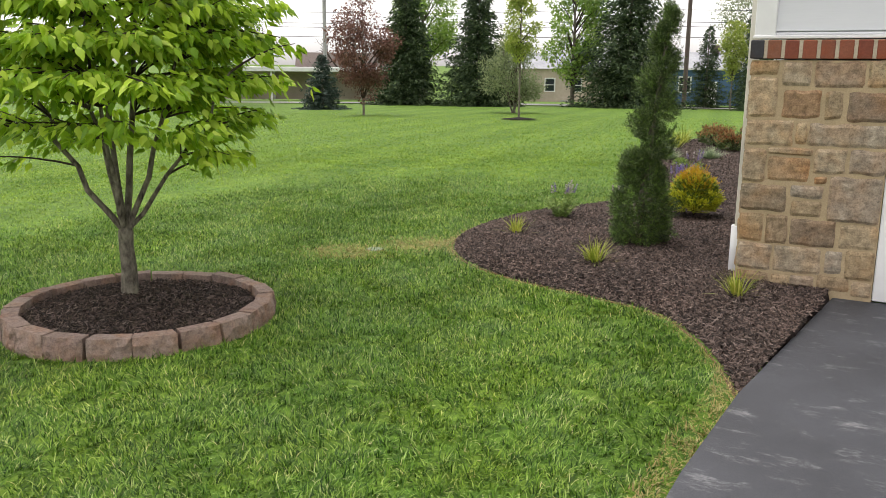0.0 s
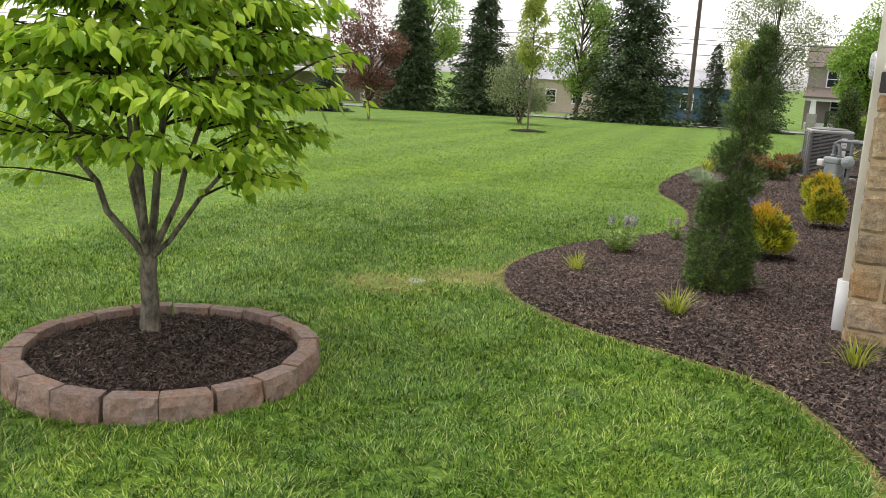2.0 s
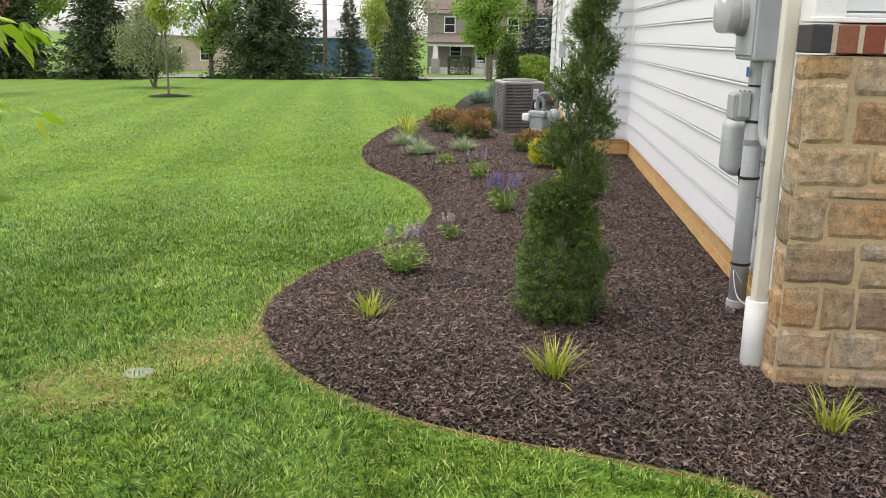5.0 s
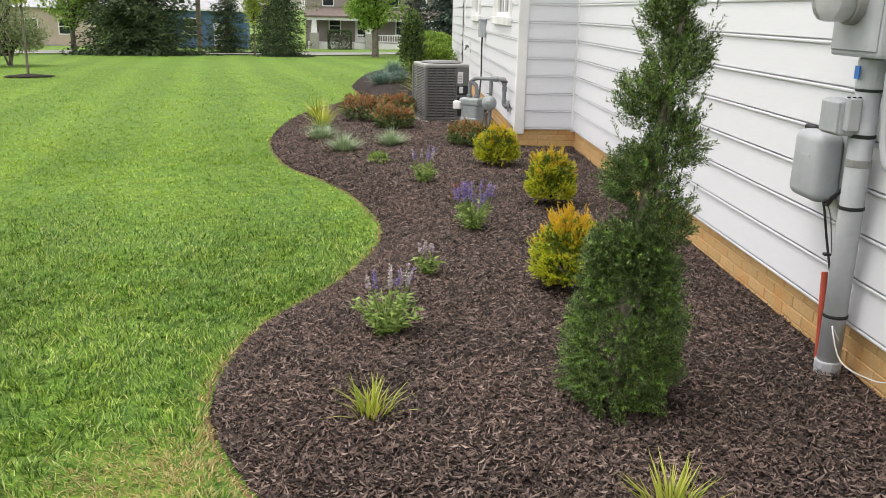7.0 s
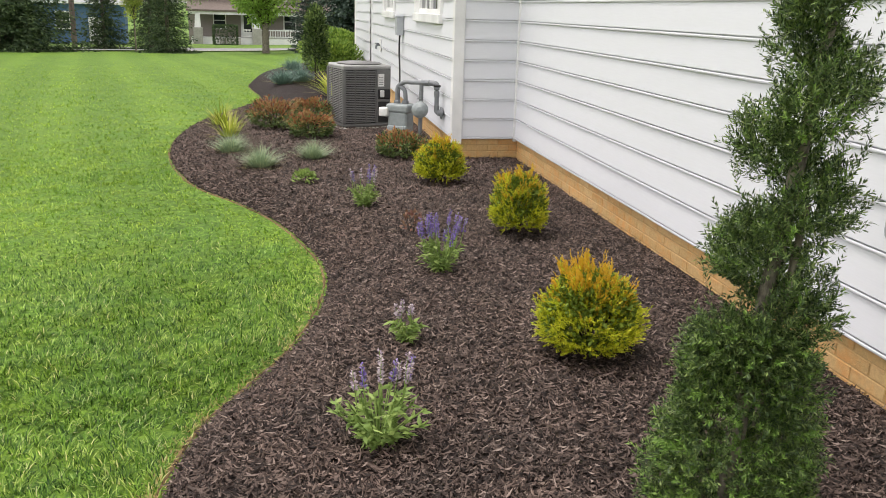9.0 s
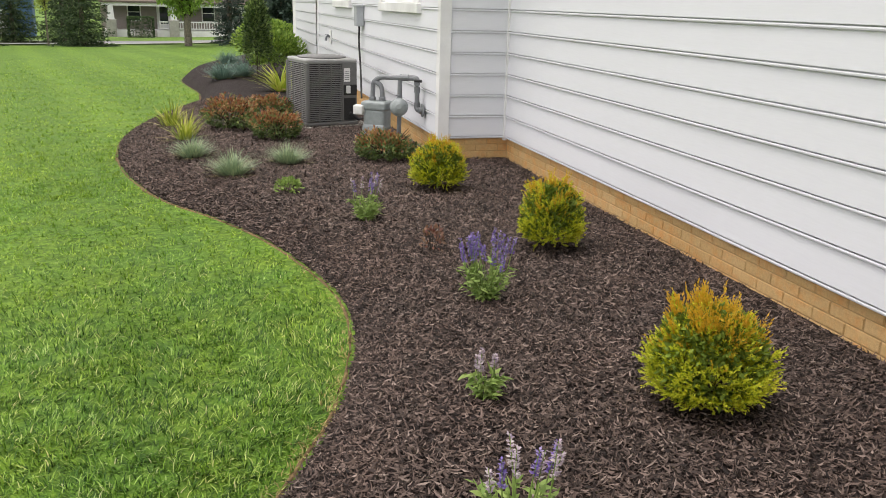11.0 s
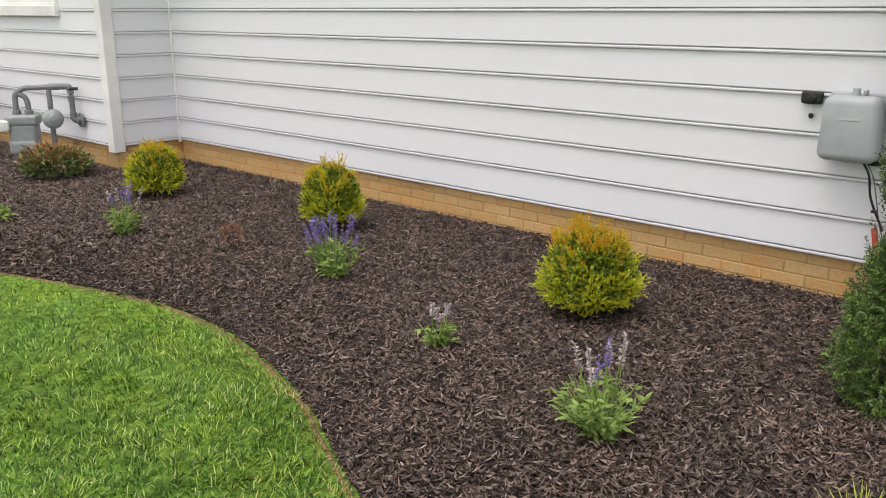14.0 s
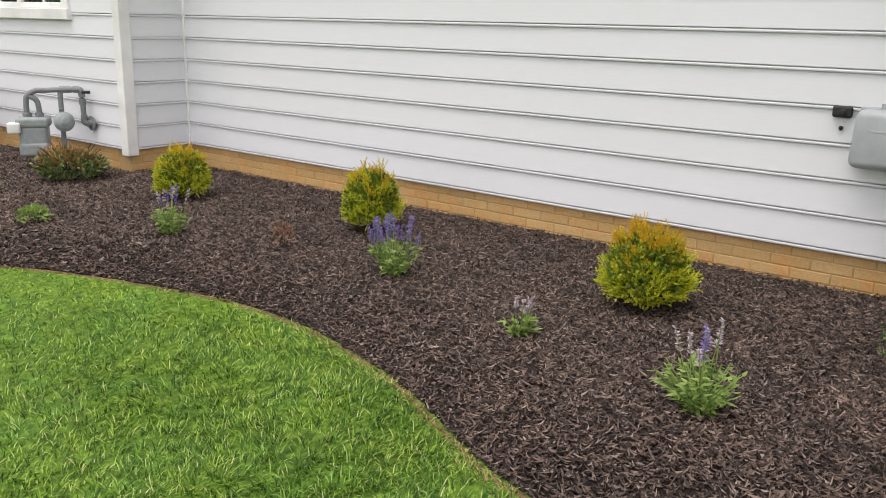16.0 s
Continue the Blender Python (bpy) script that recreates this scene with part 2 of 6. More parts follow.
def lathe(profile, n=20, at=(0, 0, 0)):
    """A turned shape: profile of (radius, height)."""
    bm = bmesh.new()
    rings = []
    for r, h in profile:
        rings.append([bm.verts.new((at[0] + r * math.cos(2 * math.pi * i / n), at[1] + r * math.sin(2 * math.pi * i / n), at[2] + h)) for i in range(n)])
    for a, b in zip(rings, rings[1:]):
        for i in range(n):
            j = (i + 1) % n
            bm.faces.new((a[i], a[j], b[j], b[i]))
    bm.faces.new(rings[0][::-1])
    bm.faces.new(rings[-1])
    return bm


def unit(a):
    return a / (np.linalg.norm(a, axis=-1, keepdims=True) + 1e-9)


def leaf_mesh(name, P, D, L, W, rng, fold=0.25, droop=0.0):
    """Many folded leaves in one mesh: base points, directions, lengths and half widths."""
    n = len(P)
    L, W = np.broadcast_to(L, (n,))[:, None], np.broadcast_to(W, (n,))[:, None]
    D = unit(D)
    S = unit(np.cross(D, rng.normal(size=(n, 3)) * 0.6 + np.array([0, 0, 1.0])))
    N = np.cross(S, D)
    mid = P + D * L * 0.45
    tip = P + D * L - np.array([0, 0, 1.0]) * (L * droop)
    V = np.stack([P, mid + S * W + N * W * fold, tip, mid - S * W + N * W * fold], 1).reshape(-1, 3)
    i = np.arange(n)[:, None] * 4
    F = np.concatenate([i + [0, 1, 2], i + [0, 2, 3]], 0)
    return mesh_np(name, V, F)


def inside(poly, x, y):
    """Which of the points lie in the polygon."""
    res = np.zeros(len(x), bool)
    px, py = np.array(poly).T
    for i in range(len(px)):
        j = i - 1
        c = ((py[i] > y) != (py[j] > y)) & (x < (px[j] - px[i]) * (y - py[i]) / (py[j] - py[i] + 1e-12) + px[i])
        res ^= c
    return res


def smooth_line(ctrl, step=6):
    """A rounded line through control points."""
    c = [np.array(p, float) for p in ctrl]
    c = [2 * c[0] - c[1]] + c + [2 * c[-1] - c[-2]]
    o = []
    for a, b, d, e in zip(c, c[1:], c[2:], c[3:]):
        for k in range(step):
            t = k / step
            o.append(0.5 * (2 * b + (d - a) * t + (2 * a - 5 * b + 4 * d - e) * t * t + (3 * b - a - 3 * d + e) * t ** 3))
    o.append(c[-2])
    return np.array(o)


def dist_to_line(x, y, line):
    best = np.full(len(x), 1e9)
    for a, b in zip(line, line[1:]):
        d = b - a
        t = np.clip(((x - a[0]) * d[0] + (y - a[1]) * d[1]) / (d @ d + 1e-12), 0, 1)
        best = np.minimum(best, np.hypot(x - a[0] - t * d[0], y - a[1] - t * d[1]))
    return best


# ---- the lie of the land: level by the house, falling gently to the road ----
def fall(x, y):
    d = np.hypot(np.asarray(x, float) + 1.5, np.asarray(y, float) - 6)
    near_part = -0.03 * np.clip(-0.7 - np.asarray(x, float), 0, 5) - 0.0225 * np.clip(d - 6, 0, 39)
    far_part = -0.034 * np.clip(d - 45, 0, 60)
    return near_part + far_part


WALL_X, JUT_Y, JUT_X, FRONT_Y, PIER_X = -0.79, 11.62, -1.37, 5.0, -0.95
EDGE = smooth_line([(-0.58, 3.3), (-0.77, 3.72), (-0.95, 4.02), (-1.2, 4.3), (-1.62, 4.48), (-2.15, 4.66), (-2.6, 4.92), (-2.92, 5.23),
                    (-3.13, 5.6), (-3.24, 5.95), (-3.25, 6.3), (-3.18, 6.74), (-3.02, 7.1), (-2.84, 7.5), (-2.69, 8.1), (-2.67, 8.66), (-2.79, 9.25), (-2.98, 9.87),
                    (-3.25, 10.45), (-3.6, 11.1), (-3.92, 12.2), (-4.1, 13.5), (-4.1, 14.8), (-3.75, 16.3), (-3.4, 18.0), (-3.35, 20.0), (-3.72, 23.6), (-3.4, 26.0), (-2.6, 29.0)])
BED = [tuple(p) for p in EDGE] + [(-0.2, 29.0), (-0.2, 12.2), (-0.6, 12.0), (-0.6, 5.2), (-0.42, 5.0), (-0.5, 4.1)]
DRIVE = [(-0.42, 5.02), (-0.5, 4.1), (-0.57, 3.28), (-0.585, 2.5), (-0.56, 1.6), (-0.5, 0.6), (-0.5, -9.0), (5.5, -9.0), (5.5, 5.02)]
RING_X, RING_Y, RING_R = -3.545, 2.985, 0.685
HOUSE = [(WALL_X, 5.1), (WALL_X, JUT_Y), (JUT_X, JUT_Y), (JUT_X, 24.0), (9.0, 24.0), (9.0, 5.1)]


def ground():
    """One sheet of turf that reaches the horizon."""
    r = np.concatenate([np.arange(0, 12, 0.25), np.arange(12, 30, 1.0), np.arange(30, 120, 5.0), np.geomspace(120, 3000, 12)])
    n = 160
    a = np.arange(n) * 2 * math.pi / n
    X, Y = -1.5 + np.outer(r, np.cos(a)), 6 + np.outer(r, np.sin(a))
    Z = fall(X, Y).ravel()
    x, y = X.ravel(), Y.ravel()
    Z = Z - np.where(inside(BED, x, y) & (dist_to_line(x, y, EDGE) > 0.2), 0.15, 0.0)
    V = np.stack([x, y, Z], -1)
    F = [(i * n + j, i * n + (j + 1) % n, (i + 1) * n + (j + 1) % n, (i + 1) * n + j) for i in range(len(r) - 1) for j in range(n)]
    ob = part("ground", mesh_np("ground", V, F), M_LAWN, smooth=True)
    return tagged(ob, "mown green lawn falling gently towards the road", "lawn", kind="structure")


def flat_patch(name, poly, z, depth, mat, label, category):
    """A level slab with an outline, its top at z."""
    bm = bmesh.new()
    top = [bm.verts.new((x, y, z)) for x, y in poly]
    low = [bm.verts.new((x, y, z - depth)) for x, y in poly]
    bm.faces.new(top)
    for i in range(len(poly)):
        bm.faces.new((top[i - 1], low[i - 1], low[i], top[i]))
    bmesh.ops.recalc_face_normals(bm, faces=bm.faces)
    return tagged(part(name, bm, mat), label, category, kind="structure")


def mulch_height(x, y):
    """The top of the mulch: level with the turf at the cut edge, mounded inwards."""
    x, y = np.asarray(x, float), np.asarray(y, float)
    d = dist_to_line(x, y, EDGE)
    k = np.clip(d / 0.5, 0, 1)
    k = k * (2 - k)
    drop = 0.012 * np.clip(y - 13, 0, 20)
    return fall(x, y) * (1 - k) + (0.05 - drop) * k - 0.012 * (1 - k)


def mulch_sheet():
    """The planting bed: a lumpy skin that sinks into the cut edge of the lawn."""
    xs, ys = np.arange(-4.3, 0.0, 0.05), np.arange(3.2, 29.0, 0.05)
    X, Y = np.meshgrid(xs, ys, indexing="ij")
    x, y = X.ravel(), Y.ravel()
    inn = inside(BED, x, y)
    d = dist_to_line(x, y, EDGE)
    lump = np.array([noise.noise((a * 3, b * 3, 0.3)) for a, b in zip(x, y)])
    z = np.where(inn, mulch_height(x, y) + 0.008 * lump * (d > 0.06) + 0.004, fall(x, y) - 0.012 - d)
    z = np.where(inside(DRIVE, x, y), -0.12, z)
    keep = inn | (d < 0.07) | inside(DRIVE, x, y) & (y > 3) & (x < -0.3)
    idx = np.arange(len(x)).reshape(X.shape)
    q = np.stack([idx[:-1, :-1], idx[1:, :-1], idx[1:, 1:], idx[:-1, 1:]], -1).reshape(-1, 4)
    q = q[keep[q].all(1)]
    ob = part("mulch_bed", mesh_np("mulch_bed", np.stack([x, y, z], 1), q), M_MULCH, smooth=True)
    return tagged(ob, "dark brown shredded bark mulch bed with a curved edge", "mulch bed", kind="structure")


ground()
flat_patch("driveway", DRIVE, 0.022, 0.7, M_ASPHALT, "black sealed asphalt driveway with pale scuffs", "driveway")
mulch_sheet()


# ---- the house ----
def siding_run(parent, length, z0, z1, m, course=0.173, seam=0.5):
    """Courses of lap siding along local x, facing local -y, each with a bead at its foot."""
    prof = [(0.0, 0.0), (0.017, 0.0), (0.0215, 0.004), (0.0225, 0.01), (0.0205, 0.0155), (-0.001, 0.0145), (-0.001, 0.0245), (0.0215, 0.0225), (0.0215, 0.0255), (0.009, course), (0.0, course)]
    made = {}
    k, z = 0, z0
    while z < z1:
        cut = length * (0.25 + 0.5 * ((k * 0.618 + seam) % 1.0))
        for a, b, proud in ((0.0, cut, 0.0), (cut - 0.02, length, 0.0022)):
            if length < 1.6:
                if a > 0:
                    continue
                b = length
            bm = bmesh.new()
            ends = [[bm.verts.new((x, -o - proud, h)) for o, h in prof] for x in (a, b)]
            for i in range(len(prof) - 1):
                bm.faces.new((ends[0][i], ends[1][i], ends[1][i + 1], ends[0][i + 1]))
            bmesh.ops.recalc_face_normals(bm, faces=bm.faces)
            o = part("siding_panel", bm, M_SIDING, parent)
            o.matrix_basis = m @ pose(0, 0, z)
        z += course
        k += 1


def brick_run(parent, length, m, z0=-0.05, rows=5, h=0.0585, w=0.2):
    """Brick-patterned courses along local x, facing local -y."""
    bm = box(0.003, w - 0.003, -0.005, 0.02, 0.003, h - 0.003, 0.003)
    me = bpy.data.meshes.new("foundation_brick")
    bm.to_mesh(me)
    bm.free()
    me.materials.append(M_OCHRE)
    for r in range(rows):
        x = -(r % 2) * w / 2
        while x < length - 0.05:
            if x >= -0.001 and x + w <= length + 0.02:
                o = part("brick", me, None, parent)
                o.matrix_basis = m @ pose(x, 0, z0 + r * h)
            else:
                a, b = max(x, 0), min(x + w, length)
                o = part("brick", box(a + 0.003, b - 0.003, -0.005, 0.02, 0.003, h - 0.003, 0.003), M_OCHRE, parent)
                o.matrix_basis = m @ pose(0, 0, z0 + r * h)
            x += w


TOP = 5.2
SIDE = pose(WALL_X + 0.01, JUT_Y, 0, 0, 0, -90)          # local x runs towards -y, facing -x
wall_side = part("wall_side", box(WALL_X + 0.012, WALL_X + 0.2, 5.16, JUT_Y, 0.238, TOP), M_TRIM)
tagged(wall_side, "white beaded lap siding wall above an ochre foundation", "wall", kind="structure")
wall_jut = part("wall_jut", box(JUT_X + 0.012, WALL_X + 0.2, JUT_Y + 0.012, JUT_Y + 0.2, 0.238, TOP), M_TRIM)
tagged(wall_jut, "short return wall with white beaded lap siding", "wall", kind="structure")

FOUND_Z = 0.24


def foundation(name, x0, x1, y0, y1):
    return tagged(part(name, box(x0, x1, y0, y1, -0.4, FOUND_Z), M_OCHRE_JOINT), "ochre painted brick-patterned concrete foundation", "foundation", kind="structure")


f_side = foundation("foundation_side", WALL_X + 0.026, WALL_X + 0.2, 5.16, JUT_Y + 0.026)
f_jut = foundation("foundation_jut", JUT_X + 0.026, WALL_X + 0.2, JUT_Y + 0.0262, JUT_Y + 0.2)
f_far = foundation("foundation_far", JUT_X + 0.0262, JUT_X + 0.2, JUT_Y + 0.2, 24.0)

# far wall with two window openings
WINS = [(12.42, 14.0, 1.33, 2.55), (16.2, 17.45, 1.33, 2.55)]
wall_far = new("wall_far")
tagged(wall_far, "white beaded lap siding wall with two windows", "wall", kind="structure")
ys = [JUT_Y + 0.2, WINS[0][0], WINS[0][1], WINS[1][0], WINS[1][1], 24.0]
for a, b, z0, z1 in ((ys[0], ys[1], 0.238, TOP), (ys[2], ys[3], 0.238, TOP), (ys[4], ys[5], 0.238, TOP), (ys[1], ys[2], 0.238, 1.33), (ys[1], ys[2], 2.55, TOP), (ys[3], ys[4], 0.238, 1.33), (ys[3], ys[4], 2.55, TOP)):
    part("wall_section", box(JUT_X + 0.012, JUT_X + 0.2, a, b, z0, z1), M_TRIM, wall_far)
siding_run(wall_side, JUT_Y - 5.2, FOUND_Z, TOP, SIDE)
siding_run(wall_jut, WALL_X - JUT_X, FOUND_Z, TOP, pose(JUT_X, JUT_Y + 0.01, 0))


def far_siding():
    z = FOUND_Z
    while z < TOP:
        runs = [(JUT_Y, 19.5)]
        if 1.15 < z < 2.7:
            runs = [(JUT_Y, WINS[0][0] - 0.05), (WINS[0][1] + 0.05, WINS[1][0] - 0.05), (WINS[1][1] + 0.05, 19.5)]
        for a, b in runs + [(19.56, 22.9)]:
            siding_run(wall_far, b - a, z, z + 0.1, pose(JUT_X + 0.01 - (0.03 if a > 19.55 else 0), b, 0, 0, 0, -90), seam=z * 3.1)
        z += 0.173


far_siding()
tagged(part("wall_back", box(JUT_X + 0.2, 9.0, 23.8, 24.0, 0, TOP), M_SIDING), "plain white back wall of the house", "wall", kind="structure")
tagged(part("wall_east", box(8.8, 9.0, 5.1, 23.8, 0, TOP), M_SIDING), "plain white far side wall of the house", "wall", kind="structure")


def corner_trims():
    for nm, x0, x1, y0, y1, lab in (("corner_post", JUT_X - 0.022, JUT_X + 0.075, JUT_Y - 0.022, JUT_Y + 0.075, "white vinyl outside corner post"),
                                    ("inner_corner_post", WALL_X - 0.022, WALL_X + 0.012, JUT_Y - 0.022, JUT_Y + 0.01, "white vinyl inside corner trim"),
                                    ("wall_joint_trim", JUT_X - 0.024, JUT_X + 0.01, 19.5, 19.555, "white vinyl joint trim"),
                                    ("far_corner_post", JUT_X - 0.026, JUT_X + 0.02, 22.9, 22.98, "white vinyl outside corner post")):
        tagged(part(nm, box(x0, x1, y0, y1, FOUND_Z - 0.045 if "inner" not in nm else FOUND_Z - 0.02, TOP, 0.006, 2), M_TRIM), lab, "trim", kind="structure")


corner_trims()
M_GLASS, _nt, _p = material("window_glass", 0.03, 0, 0.5)
_p.inputs["Base Color"].default_value = (0.02, 0.025, 0.03, 1)
M_DARK = surface("dark_interior", (0.03, 0.03, 0.032), (0.05, 0.05, 0.052), 5, 0.9)


def house_window(name, y0, y1, z0, z1):
    w = thing(name, 0, 0, 0, "white double-hung window with dark panes", "window", kind="structure")
    for nm, a in (("sill", (JUT_X - 0.05, JUT_X + 0.03, y0 - 0.11, y1 + 0.11, z0 - 0.09, z0)), ("frame_head", (JUT_X - 0.035, JUT_X + 0.03, y0 - 0.1, y1 + 0.1, z1, z1 + 0.1)),
                  ("frame_side", (JUT_X - 0.035, JUT_X + 0.03, y0 - 0.1, y0, z0, z1)), ("frame_side", (JUT_X - 0.035, JUT_X + 0.03, y1, y1 + 0.1, z0, z1))):
        part(nm, box(*a, 0.005), M_TRIM, w)
    n = 2
    step = (y1 - y0) / n
    for i in range(n):
        a, b = y0 + i * step, y0 + (i + 1) * step
        part("pane", box(JUT_X + 0.04, JUT_X + 0.05, a + 0.04, b - 0.04, z0 + 0.05, z1 - 0.05), M_GLASS, w)
        for q in ((a, b, z0, z0 + 0.05), (a, b, z1 - 0.05, z1), (a, a + 0.04, z0 + 0.05, z1 - 0.05), (b - 0.04, b, z0 + 0.05, z1 - 0.05)):
            part("sash", box(JUT_X + 0.01, JUT_X + 0.06, q[0], q[1], q[2], q[3], 0.004), M_TRIM, w)
        part("muntin", box(JUT_X + 0.025, JUT_X + 0.04, (a + b) / 2 - 0.01, (a + b) / 2 + 0.01, z0 + 0.05, z1 - 0.05), M_TRIM, w)
    part("dark_room", box(JUT_X + 0.15, JUT_X + 0.16, y0, y1, z0, z1), M_DARK, w)


for i, (a, b, z0, z1) in enumerate(WINS):
    house_window("window_%d" % (i + 1), a, b, z0, z1)

# ---- garage front: stone pier, brick ledge, white trim ----
# squared stones of the pier, band by band: left, right, foot and top of each
STONE_BANDS = []
STONE_BANDS += [(-0.952, -0.805, 1.211, 1.286), (-0.782, -0.638, 1.157, 1.281), (-0.621, -0.378, 1.150, 1.282), (-0.365, -0.254, 1.153, 1.289), (-0.947, -0.800, 0.987, 1.199)]
STONE_BANDS += [(-0.768, -0.579, 0.985, 1.134), (-0.556, -0.472, 0.982, 1.132), (-0.446, -0.240, 0.977, 1.127), (-0.947, -0.703, 0.832, 0.970), (-0.688, -0.632, 0.847, 0.964)]
STONE_BANDS += [(-0.625, -0.240, 0.842, 0.959), (-0.952, -0.831, 0.630, 0.809), (-0.825, -0.595, 0.786, 0.825), (-0.817, -0.603, 0.644, 0.773), (-0.584, -0.427, 0.695, 0.827)]
STONE_BANDS += [(-0.410, -0.240, 0.702, 0.829), (-0.575, -0.511, 0.640, 0.680), (-0.951, -0.707, 0.470, 0.615), (-0.689, -0.521, 0.556, 0.626), (-0.681, -0.527, 0.456, 0.539)]
STONE_BANDS += [(-0.495, -0.240, 0.443, 0.683), (-0.945, -0.817, 0.294, 0.451), (-0.801, -0.688, 0.289, 0.451), (-0.672, -0.442, 0.295, 0.441), (-0.423, -0.240, 0.303, 0.430)]
STONE_BANDS += [(-0.941, -0.761, 0.133, 0.282), (-0.747, -0.504, 0.136, 0.282), (-0.482, -0.396, 0.154, 0.278), (-0.380, -0.240, 0.135, 0.292)]
STONE_BANDS += [(-0.937, -0.763, 0.040, 0.119), (-0.749, -0.660, 0.053, 0.115), (-0.648, -0.524, 0.060, 0.124), (-0.511, -0.351, 0.059, 0.138), (-0.337, -0.240, 0.044, 0.125)]


def rough_stone(w, h, depth, seed):
    """A squared stone with a split, uneven face towards -y and slightly wandering edges."""
    nx, nz = max(5, int(w / 0.016)), max(4, int(h / 0.016))
    bm = bmesh.new()
    g = []
    for i in range(nx + 1):
        col = []
        for j in range(nz + 1):
            u, v = i / nx, j / nz
            x, z = u * w, v * h
            rim = min(1.0, min(min(u, 1 - u) * w, min(v, 1 - v) * h) / 0.006)
            split = noise.noise((x * 9 + seed, z * 9, seed * 1.7)) * 0.006 + noise.noise((x * 30 + seed * 3, z * 34, 1.0)) * 0.0035 + abs(noise.noise((x * 60, z * 75 + seed, 3.0))) * 0.003
            d = -(depth * (0.3 + 0.7 * rim) + split * (0.4 + 0.6 * rim))
            ox = 0.009 * noise.noise((z * 14 + seed, 9.0 if u > 0.5 else 2.0, 4.0)) * abs(2 * u - 1)
            oz = 0.009 * noise.noise((x * 12 + seed, 5.0 if v > 0.5 else 1.0, 7.0)) * abs(2 * v - 1)
            k = 0.003 * max(0, abs(2 * u - 1) - 0.8) * max(0, abs(2 * v - 1) - 0.7) / 0.06
            col.append(bm.verts.new((x + ox - math.copysign(k, u - 0.5), d, z + oz - math.copysign(k, v - 0.5))))
        g.append(col)
    for i in range(nx):
        for j in range(nz):
            bm.faces.new((g[i][j], g[i + 1][j], g[i + 1][j + 1], g[i][j + 1]))
    loop = [g[i][0] for i in range(nx + 1)] + [g[nx][j] for j in range(1, nz + 1)] + [g[i][nz] for i in range(nx - 1, -1, -1)] + [g[0][j] for j in range(nz - 1, 0, -1)]
    back = [bm.verts.new((v.co.x, 0.01, v.co.z)) for v in loop]
    for i in range(len(loop)):
        bm.faces.new((loop[i - 1], loop[i], back[i], back[i - 1]))
    bmesh.ops.recalc_face_normals(bm, faces=bm.faces)
    return bm


def stone_pier():
    wall = part("wall_front", box(PIER_X + 0.003, -0.235, FRONT_Y + 0.002, 5.16, -0.3, 1.29), M_MORTAR)
    tagged(wall, "squared fieldstone veneer in tan mortar under a brick ledge", "stone wall", kind="structure")
    for k, (a, b, z0, z1) in enumerate(STONE_BANDS):
        o = part("stone", rough_stone(b - a, z1 - z0, 0.0145 + 0.003 * math.sin(k * 2.3), k * 1.37 + 0.5), M_STONE, wall)
        o.matrix_basis = pose(a, FRONT_Y + 0.004, z0)
    # stones that return round the corner
    for k, (z0, z1) in enumerate(((0.035, 0.11), (0.125, 0.26), (0.275, 0.42), (0.435, 0.58), (0.6, 0.77), (0.79, 0.94), (0.96, 1.19), (1.205, 1.285))):
        o = part("stone", rough_stone(0.14, z1 - z0, 0.013, k * 3.1), M_STONE, wall)
        o.matrix_basis = pose(PIER_X + 0.006, 5.15, z0, 0, 0, -90)
    ledge = part("brick_ledge", box(PIER_X - 0.004, -0.235, FRONT_Y - 0.012, 5.16, 1.3, 1.396), M_GREYMORTAR)
    tagged(ledge, "ledge of red and black bricks set on edge", "brick ledge", kind="structure")
    x = PIER_X - 0.012
    while x < -0.25:
        o = part("brick", box(0.005, 0.075, FRONT_Y - 0.018, 5.15, 1.297, 1.395, 0.006, 2), M_BRICK, ledge)
        o.matrix_basis = pose(x, 0, random.uniform(-0.001, 0.001))
        x += 0.0885
    upper = part("wall_front_upper", box(PIER_X + 0.03, -0.1, FRONT_Y + 0.05, 5.16, 1.404, TOP), M_TRIM)
    tagged(upper, "white siding above the brick ledge", "wall", kind="structure")
    siding_run(upper, 0.6, 1.42, TOP, pose(-0.84, FRONT_Y + 0.045, 0), course=0.2)
    tagged(part("corner_board", box(PIER_X + 0.002, -0.84, FRONT_Y + 0.012, 5.17, 1.404, TOP, 0.004), M_TRIM), "wide white corner board above the ledge", "trim", kind="structure")
    tagged(part("ledge_flashing", box(PIER_X - 0.002, -0.24, FRONT_Y + 0.002, FRONT_Y + 0.05, 1.403, 1.42, 0.003), M_TRIM), "white flashing strip on the brick ledge", "trim", kind="structure")
    tagged(part("side_corner_board", box(WALL_X - 0.024, WALL_X + 0.012, 5.162, 5.26, 0.19, TOP, 0.004), M_TRIM), "white corner board at the end of the siding", "trim", kind="structure")
    tagged(part("garage_door_trim", box(-0.232, -0.12, FRONT_Y + 0.0, 5.17, 0.03, 2.2, 0.006), M_TRIM), "white garage door side trim", "trim", kind="structure")
    tagged(part("garage_door_header", box(-0.12, 4.8, FRONT_Y + 0.02, 5.2, 2.2, TOP), M_SIDING), "plain white wall above the garage door", "wall", kind="structure")
    tagged(part("garage_door_panel", box(-0.12, 4.8, 5.12, 5.17, 0.02, 2.2), M_TRIM), "plain white garage door", "garage door", kind="structure")
    tagged(part("wall_front_end", box(4.8, 9.0, 5.0, 5.1, 0.0, TOP), M_SIDING), "plain white end of the garage front", "wall", kind="structure")


stone_pier()
